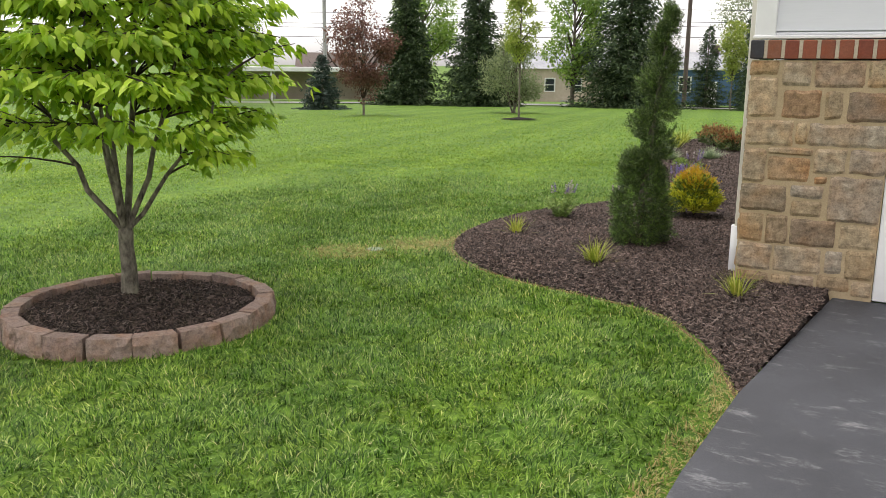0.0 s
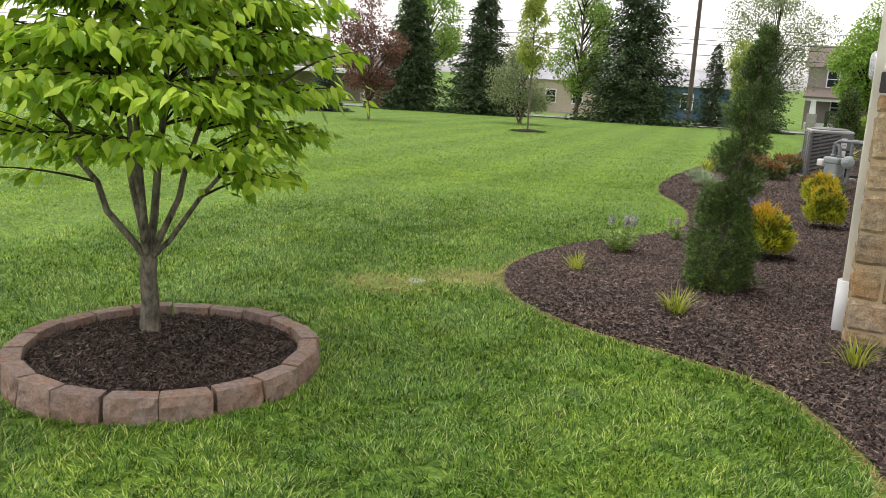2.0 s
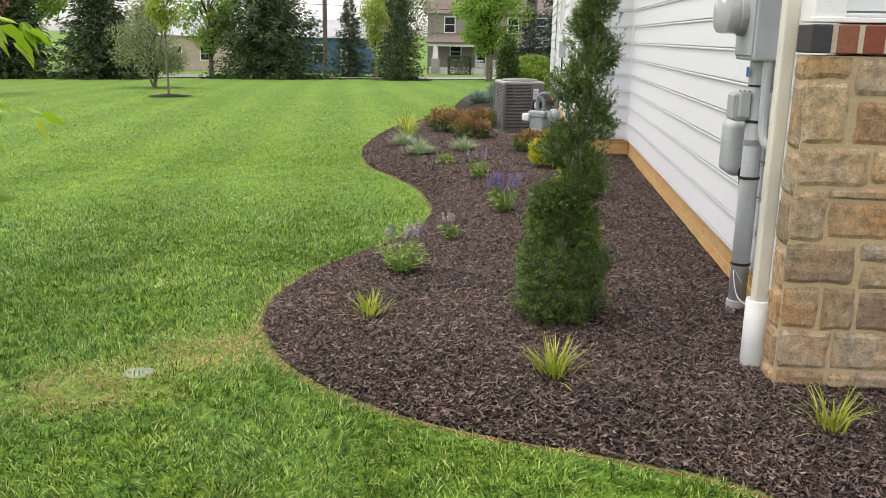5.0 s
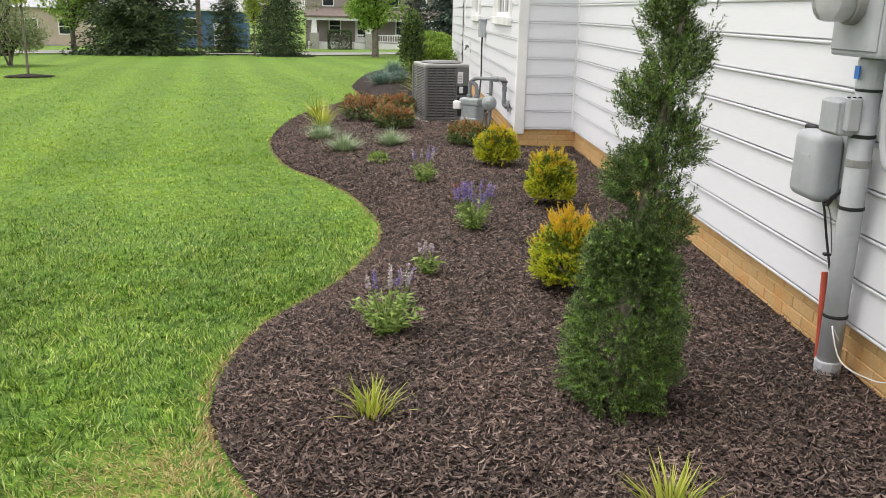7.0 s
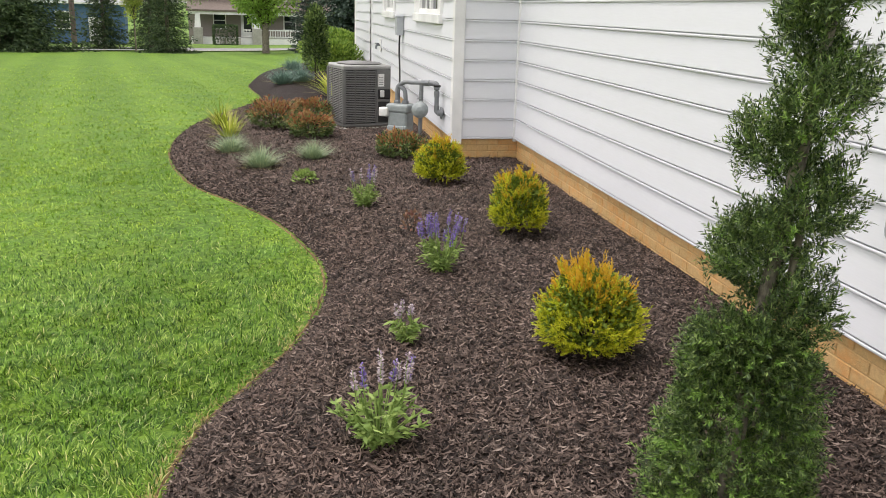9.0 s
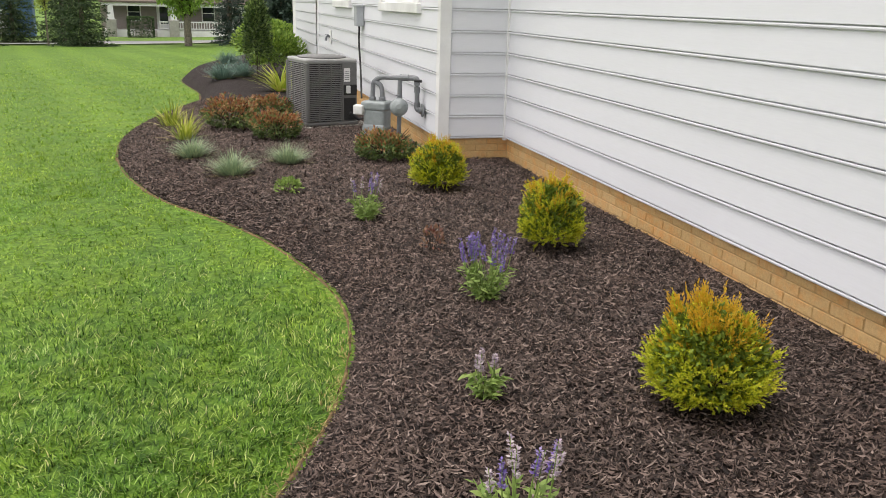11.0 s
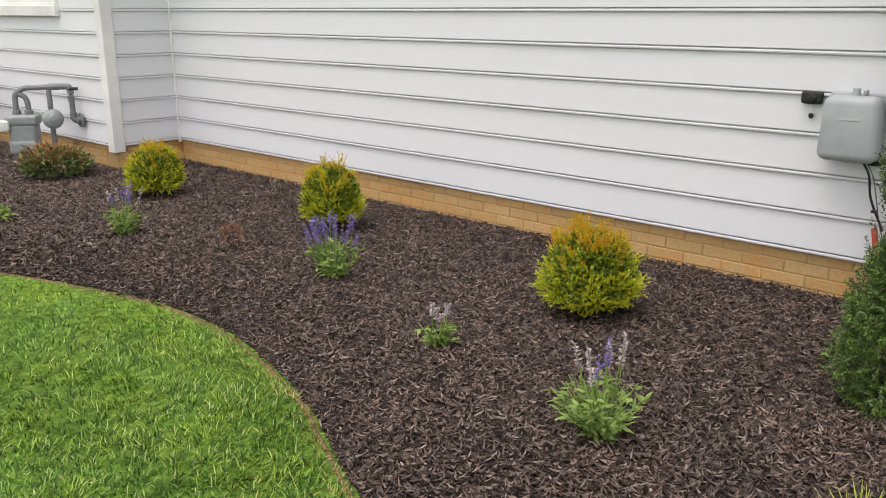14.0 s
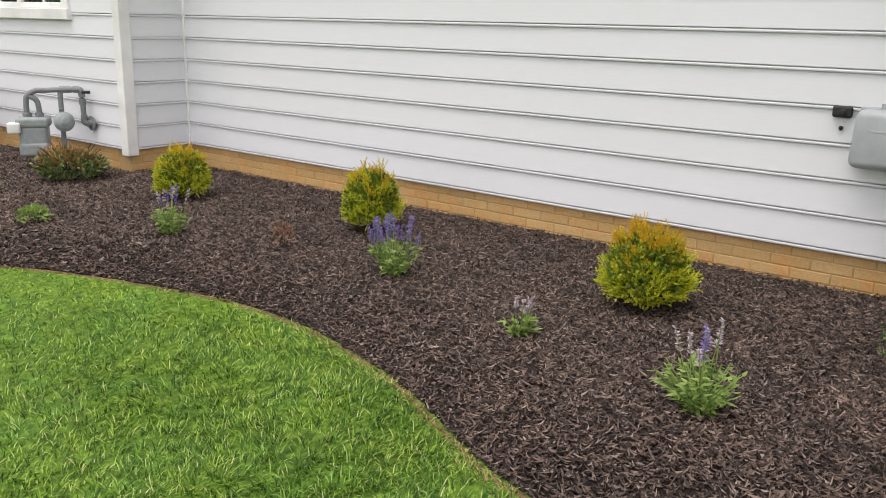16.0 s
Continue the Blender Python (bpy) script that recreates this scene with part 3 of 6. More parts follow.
M_ROOF = surface("grey_shingles", (0.05, 0.05, 0.052), (0.09, 0.09, 0.092), 30, 0.9, 0, 2, 0.5)
tagged(part("roof", box(-1.5, 9.3, 4.6, 24.4, TOP, TOP + 0.25), M_ROOF), "plain grey roof over the house", "roof", kind="structure")

# ---- more materials ----
M_BARK = surface("grey_brown_bark", (0.035, 0.028, 0.021), (0.3, 0.27, 0.21), 38, 0.9, 0, 9, 0.9, 0.2, (1, 1, 0.45), 0.01)
M_TWIG = surface("dark_twig_bark", (0.03, 0.022, 0.016), (0.07, 0.055, 0.04), 40, 0.9, 0, 6, 0.4, 0.2)
M_TREELEAF = leafy("lime_green_leaf", [(0.0, (0.15, 0.3, 0.018)), (0.4, (0.32, 0.52, 0.03)), (0.8, (0.5, 0.68, 0.06)), (1.0, (0.62, 0.77, 0.12))], 0.4, 0.45)
M_YEW = leafy("dark_green_needles", [(0.0, (0.02, 0.044, 0.015)), (0.5, (0.078, 0.132, 0.038)), (0.85, (0.17, 0.245, 0.072)), (1.0, (0.29, 0.37, 0.125))], 0.4, 0.25)
M_YEWTIP = leafy("fresh_green_needles", [(0.0, (0.09, 0.18, 0.03)), (0.6, (0.17, 0.3, 0.055)), (1.0, (0.28, 0.42, 0.095))], 0.5, 0.18)
M_GOLD = leafy("yellow_green_scale_leaf", [(0.0, (0.32, 0.43, 0.02)), (0.4, (0.56, 0.6, 0.035)), (1.0, (0.8, 0.74, 0.07))], 0.55, 0.4)
M_AMBER = leafy("amber_scale_leaf", [(0.0, (0.58, 0.4, 0.025)), (0.5, (0.7, 0.46, 0.03)), (1.0, (0.7, 0.38, 0.045))], 0.55, 0.4)
# darker copy of the shrub leaf: the shade inside the bush is in the colour
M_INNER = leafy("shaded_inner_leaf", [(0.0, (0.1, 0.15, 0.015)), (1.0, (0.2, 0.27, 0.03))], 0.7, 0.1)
M_RUST = leafy("rust_red_leaf", [(0.0, (0.2, 0.06, 0.032)), (0.4, (0.36, 0.14, 0.06)), (0.75, (0.42, 0.26, 0.11)), (1.0, (0.2, 0.22, 0.07))], 0.5, 0.25)
M_SHRUB = leafy("dull_green_leaf", [(0.0, (0.06, 0.1, 0.03)), (0.6, (0.12, 0.19, 0.055)), (1.0, (0.22, 0.25, 0.08))], 0.5, 0.2)
M_YOUNGSHRUB = leafy("bright_green_leaf", [(0.0, (0.1, 0.18, 0.03)), (0.6, (0.2, 0.32, 0.05)), (1.0, (0.34, 0.45, 0.09))], 0.5, 0.3)
M_FESCUE = leafy("blue_green_grass", [(0.0, (0.18, 0.26, 0.16)), (0.6, (0.32, 0.42, 0.26)), (1.0, (0.48, 0.52, 0.3))], 0.6, 0.2)
M_BLUE = leafy("blue_fescue", [(0.0, (0.1, 0.18, 0.15)), (1.0, (0.2, 0.3, 0.25))], 0.6, 0.2)
M_LIME = leafy("yellow_green_blade", [(0.0, (0.22, 0.3, 0.03)), (0.6, (0.4, 0.45, 0.06)), (1.0, (0.55, 0.52, 0.14))], 0.5, 0.3)
M_SAGE = leafy("soft_green_leaf", [(0.0, (0.15, 0.24, 0.055)), (0.6, (0.25, 0.36, 0.09)), (1.0, (0.36, 0.46, 0.14))], 0.6, 0.3)
M_VIOLET = leafy("violet_petal", [(0.0, (0.16, 0.1, 0.38)), (0.6, (0.28, 0.2, 0.55)), (1.0, (0.42, 0.34, 0.62))], 0.6, 0.3)
M_LILAC = leafy("faded_lilac_petal", [(0.0, (0.42, 0.33, 0.46)), (0.5, (0.6, 0.5, 0.58)), (1.0, (0.7, 0.62, 0.64))], 0.6, 0.3)
M_PINK = leafy("dusky_red_leaf", [(0.0, (0.16, 0.06, 0.05)), (1.0, (0.24, 0.15, 0.09))], 0.6, 0.2)
M_ACGREY = surface("grey_painted_steel", (0.135, 0.135, 0.13), (0.165, 0.165, 0.16), 30, 0.45, 0.2, 3, 0.05)
M_ACLIGHT = surface("light_grey_steel", (0.3, 0.3, 0.29), (0.36, 0.36, 0.35), 20, 0.5, 0.1, 3, 0.05)
M_ACSLAT = surface("grey_louvre_steel", (0.2, 0.2, 0.195), (0.25, 0.25, 0.24), 30, 0.45, 0.2, 3, 0.05)
M_ACDARK = surface("dark_coil", (0.018, 0.018, 0.018), (0.035, 0.035, 0.034), 60, 0.7, 0.2, 6, 0.2)
M_METER = surface("grey_meter_paint", (0.24, 0.27, 0.27), (0.31, 0.34, 0.34), 25, 0.5, 0.1, 3, 0.1)
M_PIPE = surface("grey_pipe_paint", (0.16, 0.17, 0.18), (0.22, 0.23, 0.24), 25, 0.5, 0.2, 4, 0.1)
M_CONDUIT = surface("grey_plastic_conduit", (0.42, 0.44, 0.46), (0.5, 0.52, 0.54), 12, 0.45, 0, 2, 0.05)
M_BOX = surface("grey_plastic_box", (0.36, 0.38, 0.4), (0.43, 0.45, 0.47), 14, 0.5, 0, 2, 0.05)
M_PVC = surface("white_plastic_pipe", (0.74, 0.75, 0.76), (0.82, 0.83, 0.84), 8, 0.35, 0, 2, 0.03)
M_BLACK = surface("black_plastic", (0.012, 0.012, 0.013), (0.025, 0.025, 0.026), 30, 0.5, 0, 4, 0.05)
M_ORANGE = surface("orange_red_tube", (0.36, 0.05, 0.03), (0.46, 0.08, 0.045), 20, 0.45, 0, 3, 0.05)
M_LABEL = surface("white_label", (0.62, 0.62, 0.6), (0.72, 0.72, 0.7), 20, 0.6, 0, 5, 0.02)
M_BLUETAG = surface("blue_tag", (0.03, 0.16, 0.5), (0.05, 0.22, 0.6), 20, 0.5, 0, 5, 0.02)
M_CONC = surface("weathered_concrete", (0.3, 0.29, 0.26), (0.42, 0.41, 0.37), 60, 0.9, 0, 5, 0.4)
M_DOME, _nt, _p = material("clear_meter_glass", 0.05, 0, 0.5)
_p.inputs["Base Color"].default_value = (0.75, 0.77, 0.78, 1)
_p.inputs["Transmission Weight"].default_value = 0.75

RNG = np.random.default_rng(7)


# ---- plants: shared builders ----
def sprigs(name, P, D, count, slen, nlen, nwid, rng, spread=0.8):
    """Short twigs set with narrow leaves all round."""
    n = len(P)
    D = unit(D)
    k = (np.arange(count) + 0.5) / count
    base = P[:, None] + D[:, None] * (slen * k)[None, :, None]
    perp = rng.normal(size=(n, count, 3))
    perp -= (perp * D[:, None]).sum(-1, keepdims=True) * D[:, None]
    d = D[:, None] * (1 - 0.3 * spread) + unit(perp) * spread
    ln = nlen * rng.uniform(0.7, 1.2, (n, count))
    return leaf_mesh(name, base.reshape(-1, 3), d.reshape(-1, 3), ln.ravel(), nwid, rng, 0.2)


def blades_mesh(name, P, lean, length, width, rng, curl=0.5, up=0.8):
    """Grass-like blades that bend over: two joints and a tip."""
    n = len(P)
    length, width = np.broadcast_to(length, (n,))[:, None], np.broadcast_to(width, (n,))[:, None]
    h = np.concatenate([lean, np.zeros((n, 1))], 1)
    hl = np.linalg.norm(h, axis=1, keepdims=True) + 1e-6
    side = np.stack([-h[:, 1], h[:, 0], np.zeros(n)], 1) / hl
    z = np.array([0, 0, 1.0])
    d1 = unit(h + z * up)
    d2 = unit(h * (1 + curl) + z * up * (1 - curl))
    m = P + d1 * length * 0.5
    t = m + d2 * length * 0.5
    V = np.stack([P - side * width, P + side * width, m + side * width * 0.8, m - side * width * 0.8, t], 1).reshape(-1, 3)
    i = np.arange(n)[:, None] * 5
    F = np.concatenate([i + [0, 1, 2], i + [0, 2, 3], i + [3, 2, 4]], 0)
    return mesh_np(name, V, F)


def ball_points(n, rng, squash=1.0, top=0.0):
    d = unit(rng.normal(size=(n, 3)))
    d[:, 2] = np.where(d[:, 2] < -0.55, -d[:, 2], d[:, 2])
    return d


def put(ob, x, y, z=None, rz=0.0, s=1.0):
    z = float(mulch_height([x], [y])[0]) if z is None else z
    ob.matrix_basis = pose(x, y, z, 0, 0, rz) @ Matrix.Scale(s, 4)
    return ob


# ---- the ring of blocks with its tree ----
RING_Z = float(fall(RING_X, RING_Y))


def ring_block(seed):
    """A wedge-shaped wall block with a split outer face towards +x."""
    bm = bmesh.new()
    h, depth, w1, w0 = 0.135, 0.1, 0.2, 0.172
    ny, nz = 7, 4
    g = []
    for i in range(ny + 1):
        col = []
        for j in range(nz + 1):
            u, v = i / ny, j / nz
            rim = min(1, min(u, 1 - u) * 6, min(v, 1 - v) * 4 + 0.35)
            x = -0.012 * (1 - rim) + 0.012 * noise.noise((u * 4 + seed, v * 3, seed * 2.1)) + 0.006 * noise.noise((u * 11, v * 9 + seed, 3.0)) - 0.012 * v
            col.append(bm.verts.new((x, (u - 0.5) * w1, v * h)))
        g.append(col)
    for i in range(ny):
        for j in range(nz):
            bm.faces.new((g[i][j], g[i + 1][j], g[i + 1][j + 1], g[i][j + 1]))
    bt, bb = [], []
    for i in range(ny + 1):
        u = i / ny
        bt.append(bm.verts.new((-depth, (u - 0.5) * w0, h + 0.002 * noise.noise((u * 3, seed, 1)))))
        bb.append(bm.verts.new((-depth, (u - 0.5) * w0, 0)))
    for i in range(ny):
        bm.faces.new((g[i][nz], g[i + 1][nz], bt[i + 1], bt[i]))
        bm.faces.new((bt[i], bt[i + 1], bb[i + 1], bb[i]))
    bm.faces.new([g[0][j] for j in range(nz + 1)] + [bt[0], bb[0]])
    bm.faces.new([g[ny][j] for j in range(nz, -1, -1)] + [bb[ny], bt[ny]])
    bmesh.ops.recalc_face_normals(bm, faces=bm.faces)
    return bm


def tree_ring():
    ring = thing("tree_ring", RING_X, RING_Y, RING_Z - 0.02, "round edging of reddish split-face concrete blocks on the lawn", "planter ring")
    n = 20
    for i in range(n):
        a = 360 / n * i + RNG.uniform(-0.6, 0.6)
        o = part("block", ring_block(i * 1.9), M_BLOCK, ring)
        o.matrix_basis = pose(0, 0, 0, 0, 0, a) @ pose(RING_R + RNG.uniform(-0.006, 0.006), 0, RNG.uniform(-0.006, 0.004), 0, RNG.uniform(-1.2, 1.2), RNG.uniform(-1.5, 1.5))
    bm = bmesh.new()
    bmesh.ops.create_circle(bm, cap_ends=True, segments=40, radius=RING_R - 0.1)
    disc = part("ring_mulch", bm, M_MULCH)
    disc.matrix_basis = pose(RING_X, RING_Y, RING_Z + 0.062)
    tagged(disc, "dark bark mulch inside the block ring", "mulch", kind="structure")


tree_ring()


def broad_leaves(name, P, D, L, W, rng):
    """Pointed oval leaves, folded along the middle and bent down at the tip."""
    n = len(P)
    L, W = np.broadcast_to(L, (n,))[:, None], np.broadcast_to(W, (n,))[:, None]
    D = unit(D)
    S = unit(np.cross(D, np.array([0, 0, 1.0]) + rng.normal(size=(n, 3)) * 0.35))
    N = np.cross(S, D)
    N *= np.sign(N[:, 2:3] + 1e-6)
    q = [P + D * L * k - N * L * d for k, d in ((0.13, 0.0), (0.36, 0.03), (0.7, 0.1))]
    tip = P + D * L - N * L * 0.24
    pts = [P, tip]
    for c, w in zip(q, (0.7, 1.0, 0.5)):
        pts += [c + S * W * w - N * W * w * 0.35, c, c - S * W * w - N * W * w * 0.35]
    V = np.stack(pts, 1).reshape(-1, 3)
    i = np.arange(n)[:, None] * 11
    tri = ([0, 2, 3], [0, 3, 4], [2, 5, 6], [2, 6, 3], [3, 6, 7], [3, 7, 4], [5, 8, 9], [5, 9, 6], [6, 9, 10], [6, 10, 7], [8, 1, 9], [9, 1, 10])
    F = np.concatenate([i + f for f in tri], 0)
    return mesh_np(name, V, F)


def ornamental_tree():
    rng = np.random.default_rng(21)
    t = thing("ornamental_tree", -3.84, 3.15, RING_Z + 0.06, "small tree with tiers of drooping lime green leaves", "tree")
    t.matrix_basis = t.matrix_basis @ Matrix.Scale(1.05, 4)
    fork = np.array([0.0, 0.0, 0.34])
    trunk = [((0, 0, -0.06), 0.056), ((0.002, 0, 0.0), 0.047), ((0.0, 0.006, 0.14), 0.04), ((-0.004, 0.0, 0.27), 0.037), (fork, 0.039), ((0, 0, 0.42), 0.018)]
    part("trunk", tubes("trunk", [([p for p, r in trunk], [r for p, r in trunk])], 14), M_BARK, t, smooth=True)
    stems = []
    heads = []
    for az, reach, top, r in ((-130, 0.5, 1.35, 0.03), (-60, 0.34, 1.5, 0.026), (100, 0.25, 2.0, 0.034), (35, 0.4, 1.6, 0.028), (20, 0.62, 1.25, 0.022), (170, 0.42, 1.7, 0.026), (-95, 0.12, 2.2, 0.028)):
        a = radians(az)
        o = np.array([math.cos(a), math.sin(a), 0])
        pts = []
        for k in np.linspace(0, 1, 9):
            pts.append(fork + o * reach * (k ** 0.85) + np.array([0, 0, (top - 0.42) * k]) + rng.normal(size=3) * 0.012 * (k > 0) * (k < 1))
        stems.append((pts, np.linspace(r * 0.6, 0.005, 9)))
        heads.append(np.array(pts))
    for s in stems:
        part("limb", tubes("limb", [s], 9), M_BARK, t, smooth=True)
    twigs, P, D = [], [], []

    def reach_at(h):
        return float(np.interp(h, [0.6, 0.75, 1.0, 1.3, 1.7, 2.1, 2.45], [0.55, 0.86, 1.0, 1.0, 0.85, 0.55, 0.15]))

    allpts = np.concatenate([h[3:] for h in heads])
    for s in range(520):
        h = rng.uniform(0.8, 2.45)
        if s >= 430:
            h = rng.uniform(1.75, 2.45)
        tier = round(h / 0.19) * 0.19 + rng.normal() * 0.02
        az = rng.uniform(0, 2 * math.pi)
        rr = reach_at(tier) * (rng.uniform(0.72, 1.0) if rng.random() < 0.72 else rng.uniform(0.25, 0.75)) * (0.88 + 0.14 * math.sin(3 * az + tier * 4))
        if s >= 430:
            rr *= rng.uniform(0.1, 0.85)
        if rr < 0.62 and tier < 1.12:
            tier += 0.42
        o = np.array([math.cos(az), math.sin(az), 0])
        end = o * rr + np.array([0, 0, tier])
        start = allpts[np.argmin(np.linalg.norm(allpts - (end - o * 0.35 - np.array([0, 0, 0.12])), axis=1))]
        mid = (start + end) / 2 + np.array([0, 0, 0.05])
        kk = np.linspace(0, 1, 6)[:, None]
        path = (1 - kk) ** 2 * start + 2 * kk * (1 - kk) * mid + kk ** 2 * end
        twigs.append((path, np.linspace(0.0065, 0.002, 6)))
        q = rng.uniform(0.4, 1.06, 44)
        base = np.array([np.interp(q, np.linspace(0, 1, 6), path[:, c]) for c in range(3)]).T + o * (np.clip(q - 1, 0, 1) * 0.3)[:, None]
        side = np.array([-o[1], o[0], 0])
        lat = rng.normal(size=44) * 0.1
        base = base + side * lat[:, None] + np.array([0, 0, 1]) * (rng.normal(size=44) * 0.014 - 1.1 * lat ** 2)[:, None]
        d = o * rng.uniform(0.2, 1.0, (44, 1)) + side * (np.sign(lat) * rng.uniform(0.1, 0.9, 44))[:, None] + np.array([0, 0, -1.0]) * (rng.uniform(0.0, 1.0, (44, 1)) ** 1.3 * 1.2)
        P.append(base), D.append(d)
    part("twig_work", tubes("twig_work", twigs, 5), M_TWIG, t, smooth=True)
    P, D = np.concatenate(P), np.concatenate(D)
    out = np.hypot(P[:, 0], P[:, 1])
    keep = (out < 1.03) & ~((out > 0.94) & (P[:, 2] < 0.72)) & ~((P[:, 0] > 0.78) & (P[:, 1] > 0.1))
    P, D = P[keep], D[keep]
    part("crown", broad_leaves("crown", P, D, rng.uniform(0.045, 0.085, len(P)), rng.uniform(0.0135, 0.0225, len(P)), rng), M_TREELEAF, t)


ornamental_tree()


# ---- the clipped spiral evergreen ----
def spiral_evergreen():
    rng = np.random.default_rng(3)
    t = thing("spiral_topiary", -1.74, 5.74, 0.05, "dark green evergreen clipped into a loose spiral column", "topiary")
    part("trunk", tubes("trunk", [([(0, 0, -0.05), (0.0, 0, 0.3), (0.035, 0, 0.7), (0.08, 0.0, 1.1), (0.12, 0, 1.5)], [0.026, 0.024, 0.02, 0.016, 0.008])], 9), M_BARK, t, smooth=True)
    part("stake", tubes("stake", [([(0.03, -0.03, 0.35), (0.075, -0.05, 0.92)], [0.009, 0.009])], 7), M_BARK, t)
    # foot: a broad column with a sloping top
    n = 3300
    a, z = rng.uniform(0, 2 * math.pi, n), rng.uniform(0.0, 0.58, n)
    R = np.interp(z, [0, 0.12, 0.35, 0.5, 0.6], [0.15, 0.185, 0.165, 0.135, 0.08]) * (1 + 0.1 * np.sin(3 * a + z * 9)) * np.sqrt(rng.uniform(0.3, 1.0, n))
    z = z + 0.05 * np.cos(a + 2.2) * (z > 0.35)
    P1 = np.stack([R * np.cos(a), R * np.sin(a), z], 1)
    D1 = np.stack([np.cos(a), np.sin(a), rng.uniform(-0.1, 1.1, n)], 1) + rng.normal(size=(n, 3)) * 0.35
    # coil: lobes that wind up the stem
    n2 = 3200
    s = rng.uniform(0, 1, n2) ** 1.1
    zc = 0.52 + s * 1.04
    th = 2 * math.pi * (zc - 0.5) / 0.27 + 2.4
    off = np.interp(s, [0, 0.5, 1], [0.07, 0.062, 0.012])
    rad = np.interp(s, [0, 0.6, 0.9, 1], [0.088, 0.076, 0.048, 0.028])
    u = unit(rng.normal(size=(n2, 3))) * (rng.uniform(0.3, 1, (n2, 1)) ** 0.5)
    c = np.stack([off * np.cos(th) + 0.09 * s + 0.02, off * np.sin(th), zc], 1)
    P2 = c + u * rad[:, None] * np.array([1, 1, 0.9])
    out = np.stack([np.cos(th), np.sin(th), np.zeros(n2)], 1)
    D2 = u * 0.8 + out * 0.4 + np.array([0, 0, 0.75]) + rng.normal(size=(n2, 3)) * 0.25
    # the shears leave it lumpy: bunches stand proud and hollows show between
    lump = np.array([noise.noise((p[0] * 11, p[1] * 11, p[2] * 9)) for p in P1])
    P1[:, :2] *= (1 + 0.34 * lump)[:, None]
    lump2 = np.array([noise.noise((p[0] * 14, p[1] * 14, p[2] * 12 + 5)) for p in P2])
    P2 = c + (P2 - c) * (1 + 0.6 * lump2)[:, None]
    P, D = np.concatenate([P1, P2]), np.concatenate([D1, D2])
    fresh = rng.random(len(P)) < np.where(P[:, 2] < 0.5, 0.3, 0.12)
    part("foliage", sprigs("foliage", P[~fresh], D[~fresh], 22, 0.05, 0.0165, 0.0019, rng), M_YEW, t)
    part("new_growth", sprigs("new_growth", P[fresh], D[fresh], 22, 0.05, 0.0165, 0.0019, rng), M_YEWTIP, t, "fresh lighter green shoots")
    # long shoots that escaped the shears
    k = 70
    zz = rng.uniform(0.3, 1.5, k)
    az = rng.uniform(0, 2 * math.pi, k)
    rr = np.interp(zz, [0.3, 0.6, 1.2, 1.55], [0.16, 0.13, 0.11, 0.04])
    Ps = np.stack([rr * np.cos(az) + 0.11 * (zz - 0.4), rr * np.sin(az), zz], 1)
    Ds = np.stack([np.cos(az) * 0.5, np.sin(az) * 0.5, np.ones(k)], 1)
    for i in range(k):
        part("long_shoot", sprigs("long_shoot", Ps[i:i + 1], Ds[i:i + 1], 30, 0.085, 0.016, 0.002, rng), M_YEW, t)


spiral_evergreen()


# ---- golden shrubs ----
def golden_shrub(x, y, r, h, seed, amber, label):
    rng = np.random.default_rng(seed)
    t = thing("golden_shrub", x, y, 0, label, "shrub", "golden shrubs along the wall")
    put(t, x, y)
    part("stem", tubes("stem", [([(0, 0, -0.03), (0, 0, h * 0.4)], [0.012, 0.006])] + [([(0, 0, h * 0.1), (0.5 * r * math.cos(a), 0.5 * r * math.sin(a), h * 0.55)], [0.006, 0.002]) for a in np.arange(7) * 0.9], 6), M_TWIG, t)
    n = 2700
    d = ball_points(n, rng)
    lump = np.array([noise.noise(tuple(v * 3.4 + seed)) for v in d])
    shape = np.stack([d[:, 0] * r, d[:, 1] * r, h * 0.46 + d[:, 2] * h * 0.52], 1)
    shape[:, :2] *= np.interp(shape[:, 2] / h, [0, 0.3, 0.75, 1], [0.9, 1.0, 0.86, 0.8])[:, None]
    P = shape * (0.86 + 0.27 * lump + rng.uniform(-0.14, 0.06, n))[:, None]
    P[:, 2] = np.maximum(P[:, 2], 0.015)
    D = d * 0.8 + np.array([0, 0, 0.75]) + rng.normal(size=(n, 3)) * 0.3
    am = rng.random(n) < np.clip((P[:, 2] / h - 0.5) * 1.7 * amber + 0.08, 0, 0.95)
    part("foliage", sprigs("foliage", P[~am] - d[~am] * 0.02, D[~am], 14, 0.045, 0.0125, 0.0026, rng, 0.55), M_GOLD, t)
    part("amber_growth", sprigs("amber_growth", P[am] - d[am] * 0.02, D[am], 14, 0.05, 0.012, 0.0024, rng, 0.5), M_AMBER, t, "amber-orange shoot tips")
    # inner sprigs, coloured dark to paint the shade in the shrub's hollow
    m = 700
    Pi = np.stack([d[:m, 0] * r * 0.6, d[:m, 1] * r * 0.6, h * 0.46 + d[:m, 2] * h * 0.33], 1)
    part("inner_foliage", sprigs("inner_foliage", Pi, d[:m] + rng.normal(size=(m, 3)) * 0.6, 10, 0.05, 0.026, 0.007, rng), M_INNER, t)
    # thin shoots above the crown
    k = 9
    a = rng.uniform(0, 6.3, k)
    Ps = np.stack([0.35 * r * np.cos(a), 0.35 * r * np.sin(a), np.full(k, h * 0.9)], 1)
    for i in range(k):
        part("top_shoot", sprigs("top_shoot", Ps[i:i + 1], rng.normal(size=(1, 3)) * 0.25 + np.array([0, 0, 1]), 16, 0.07, 0.012, 0.0028, rng, 0.5), M_AMBER, t)


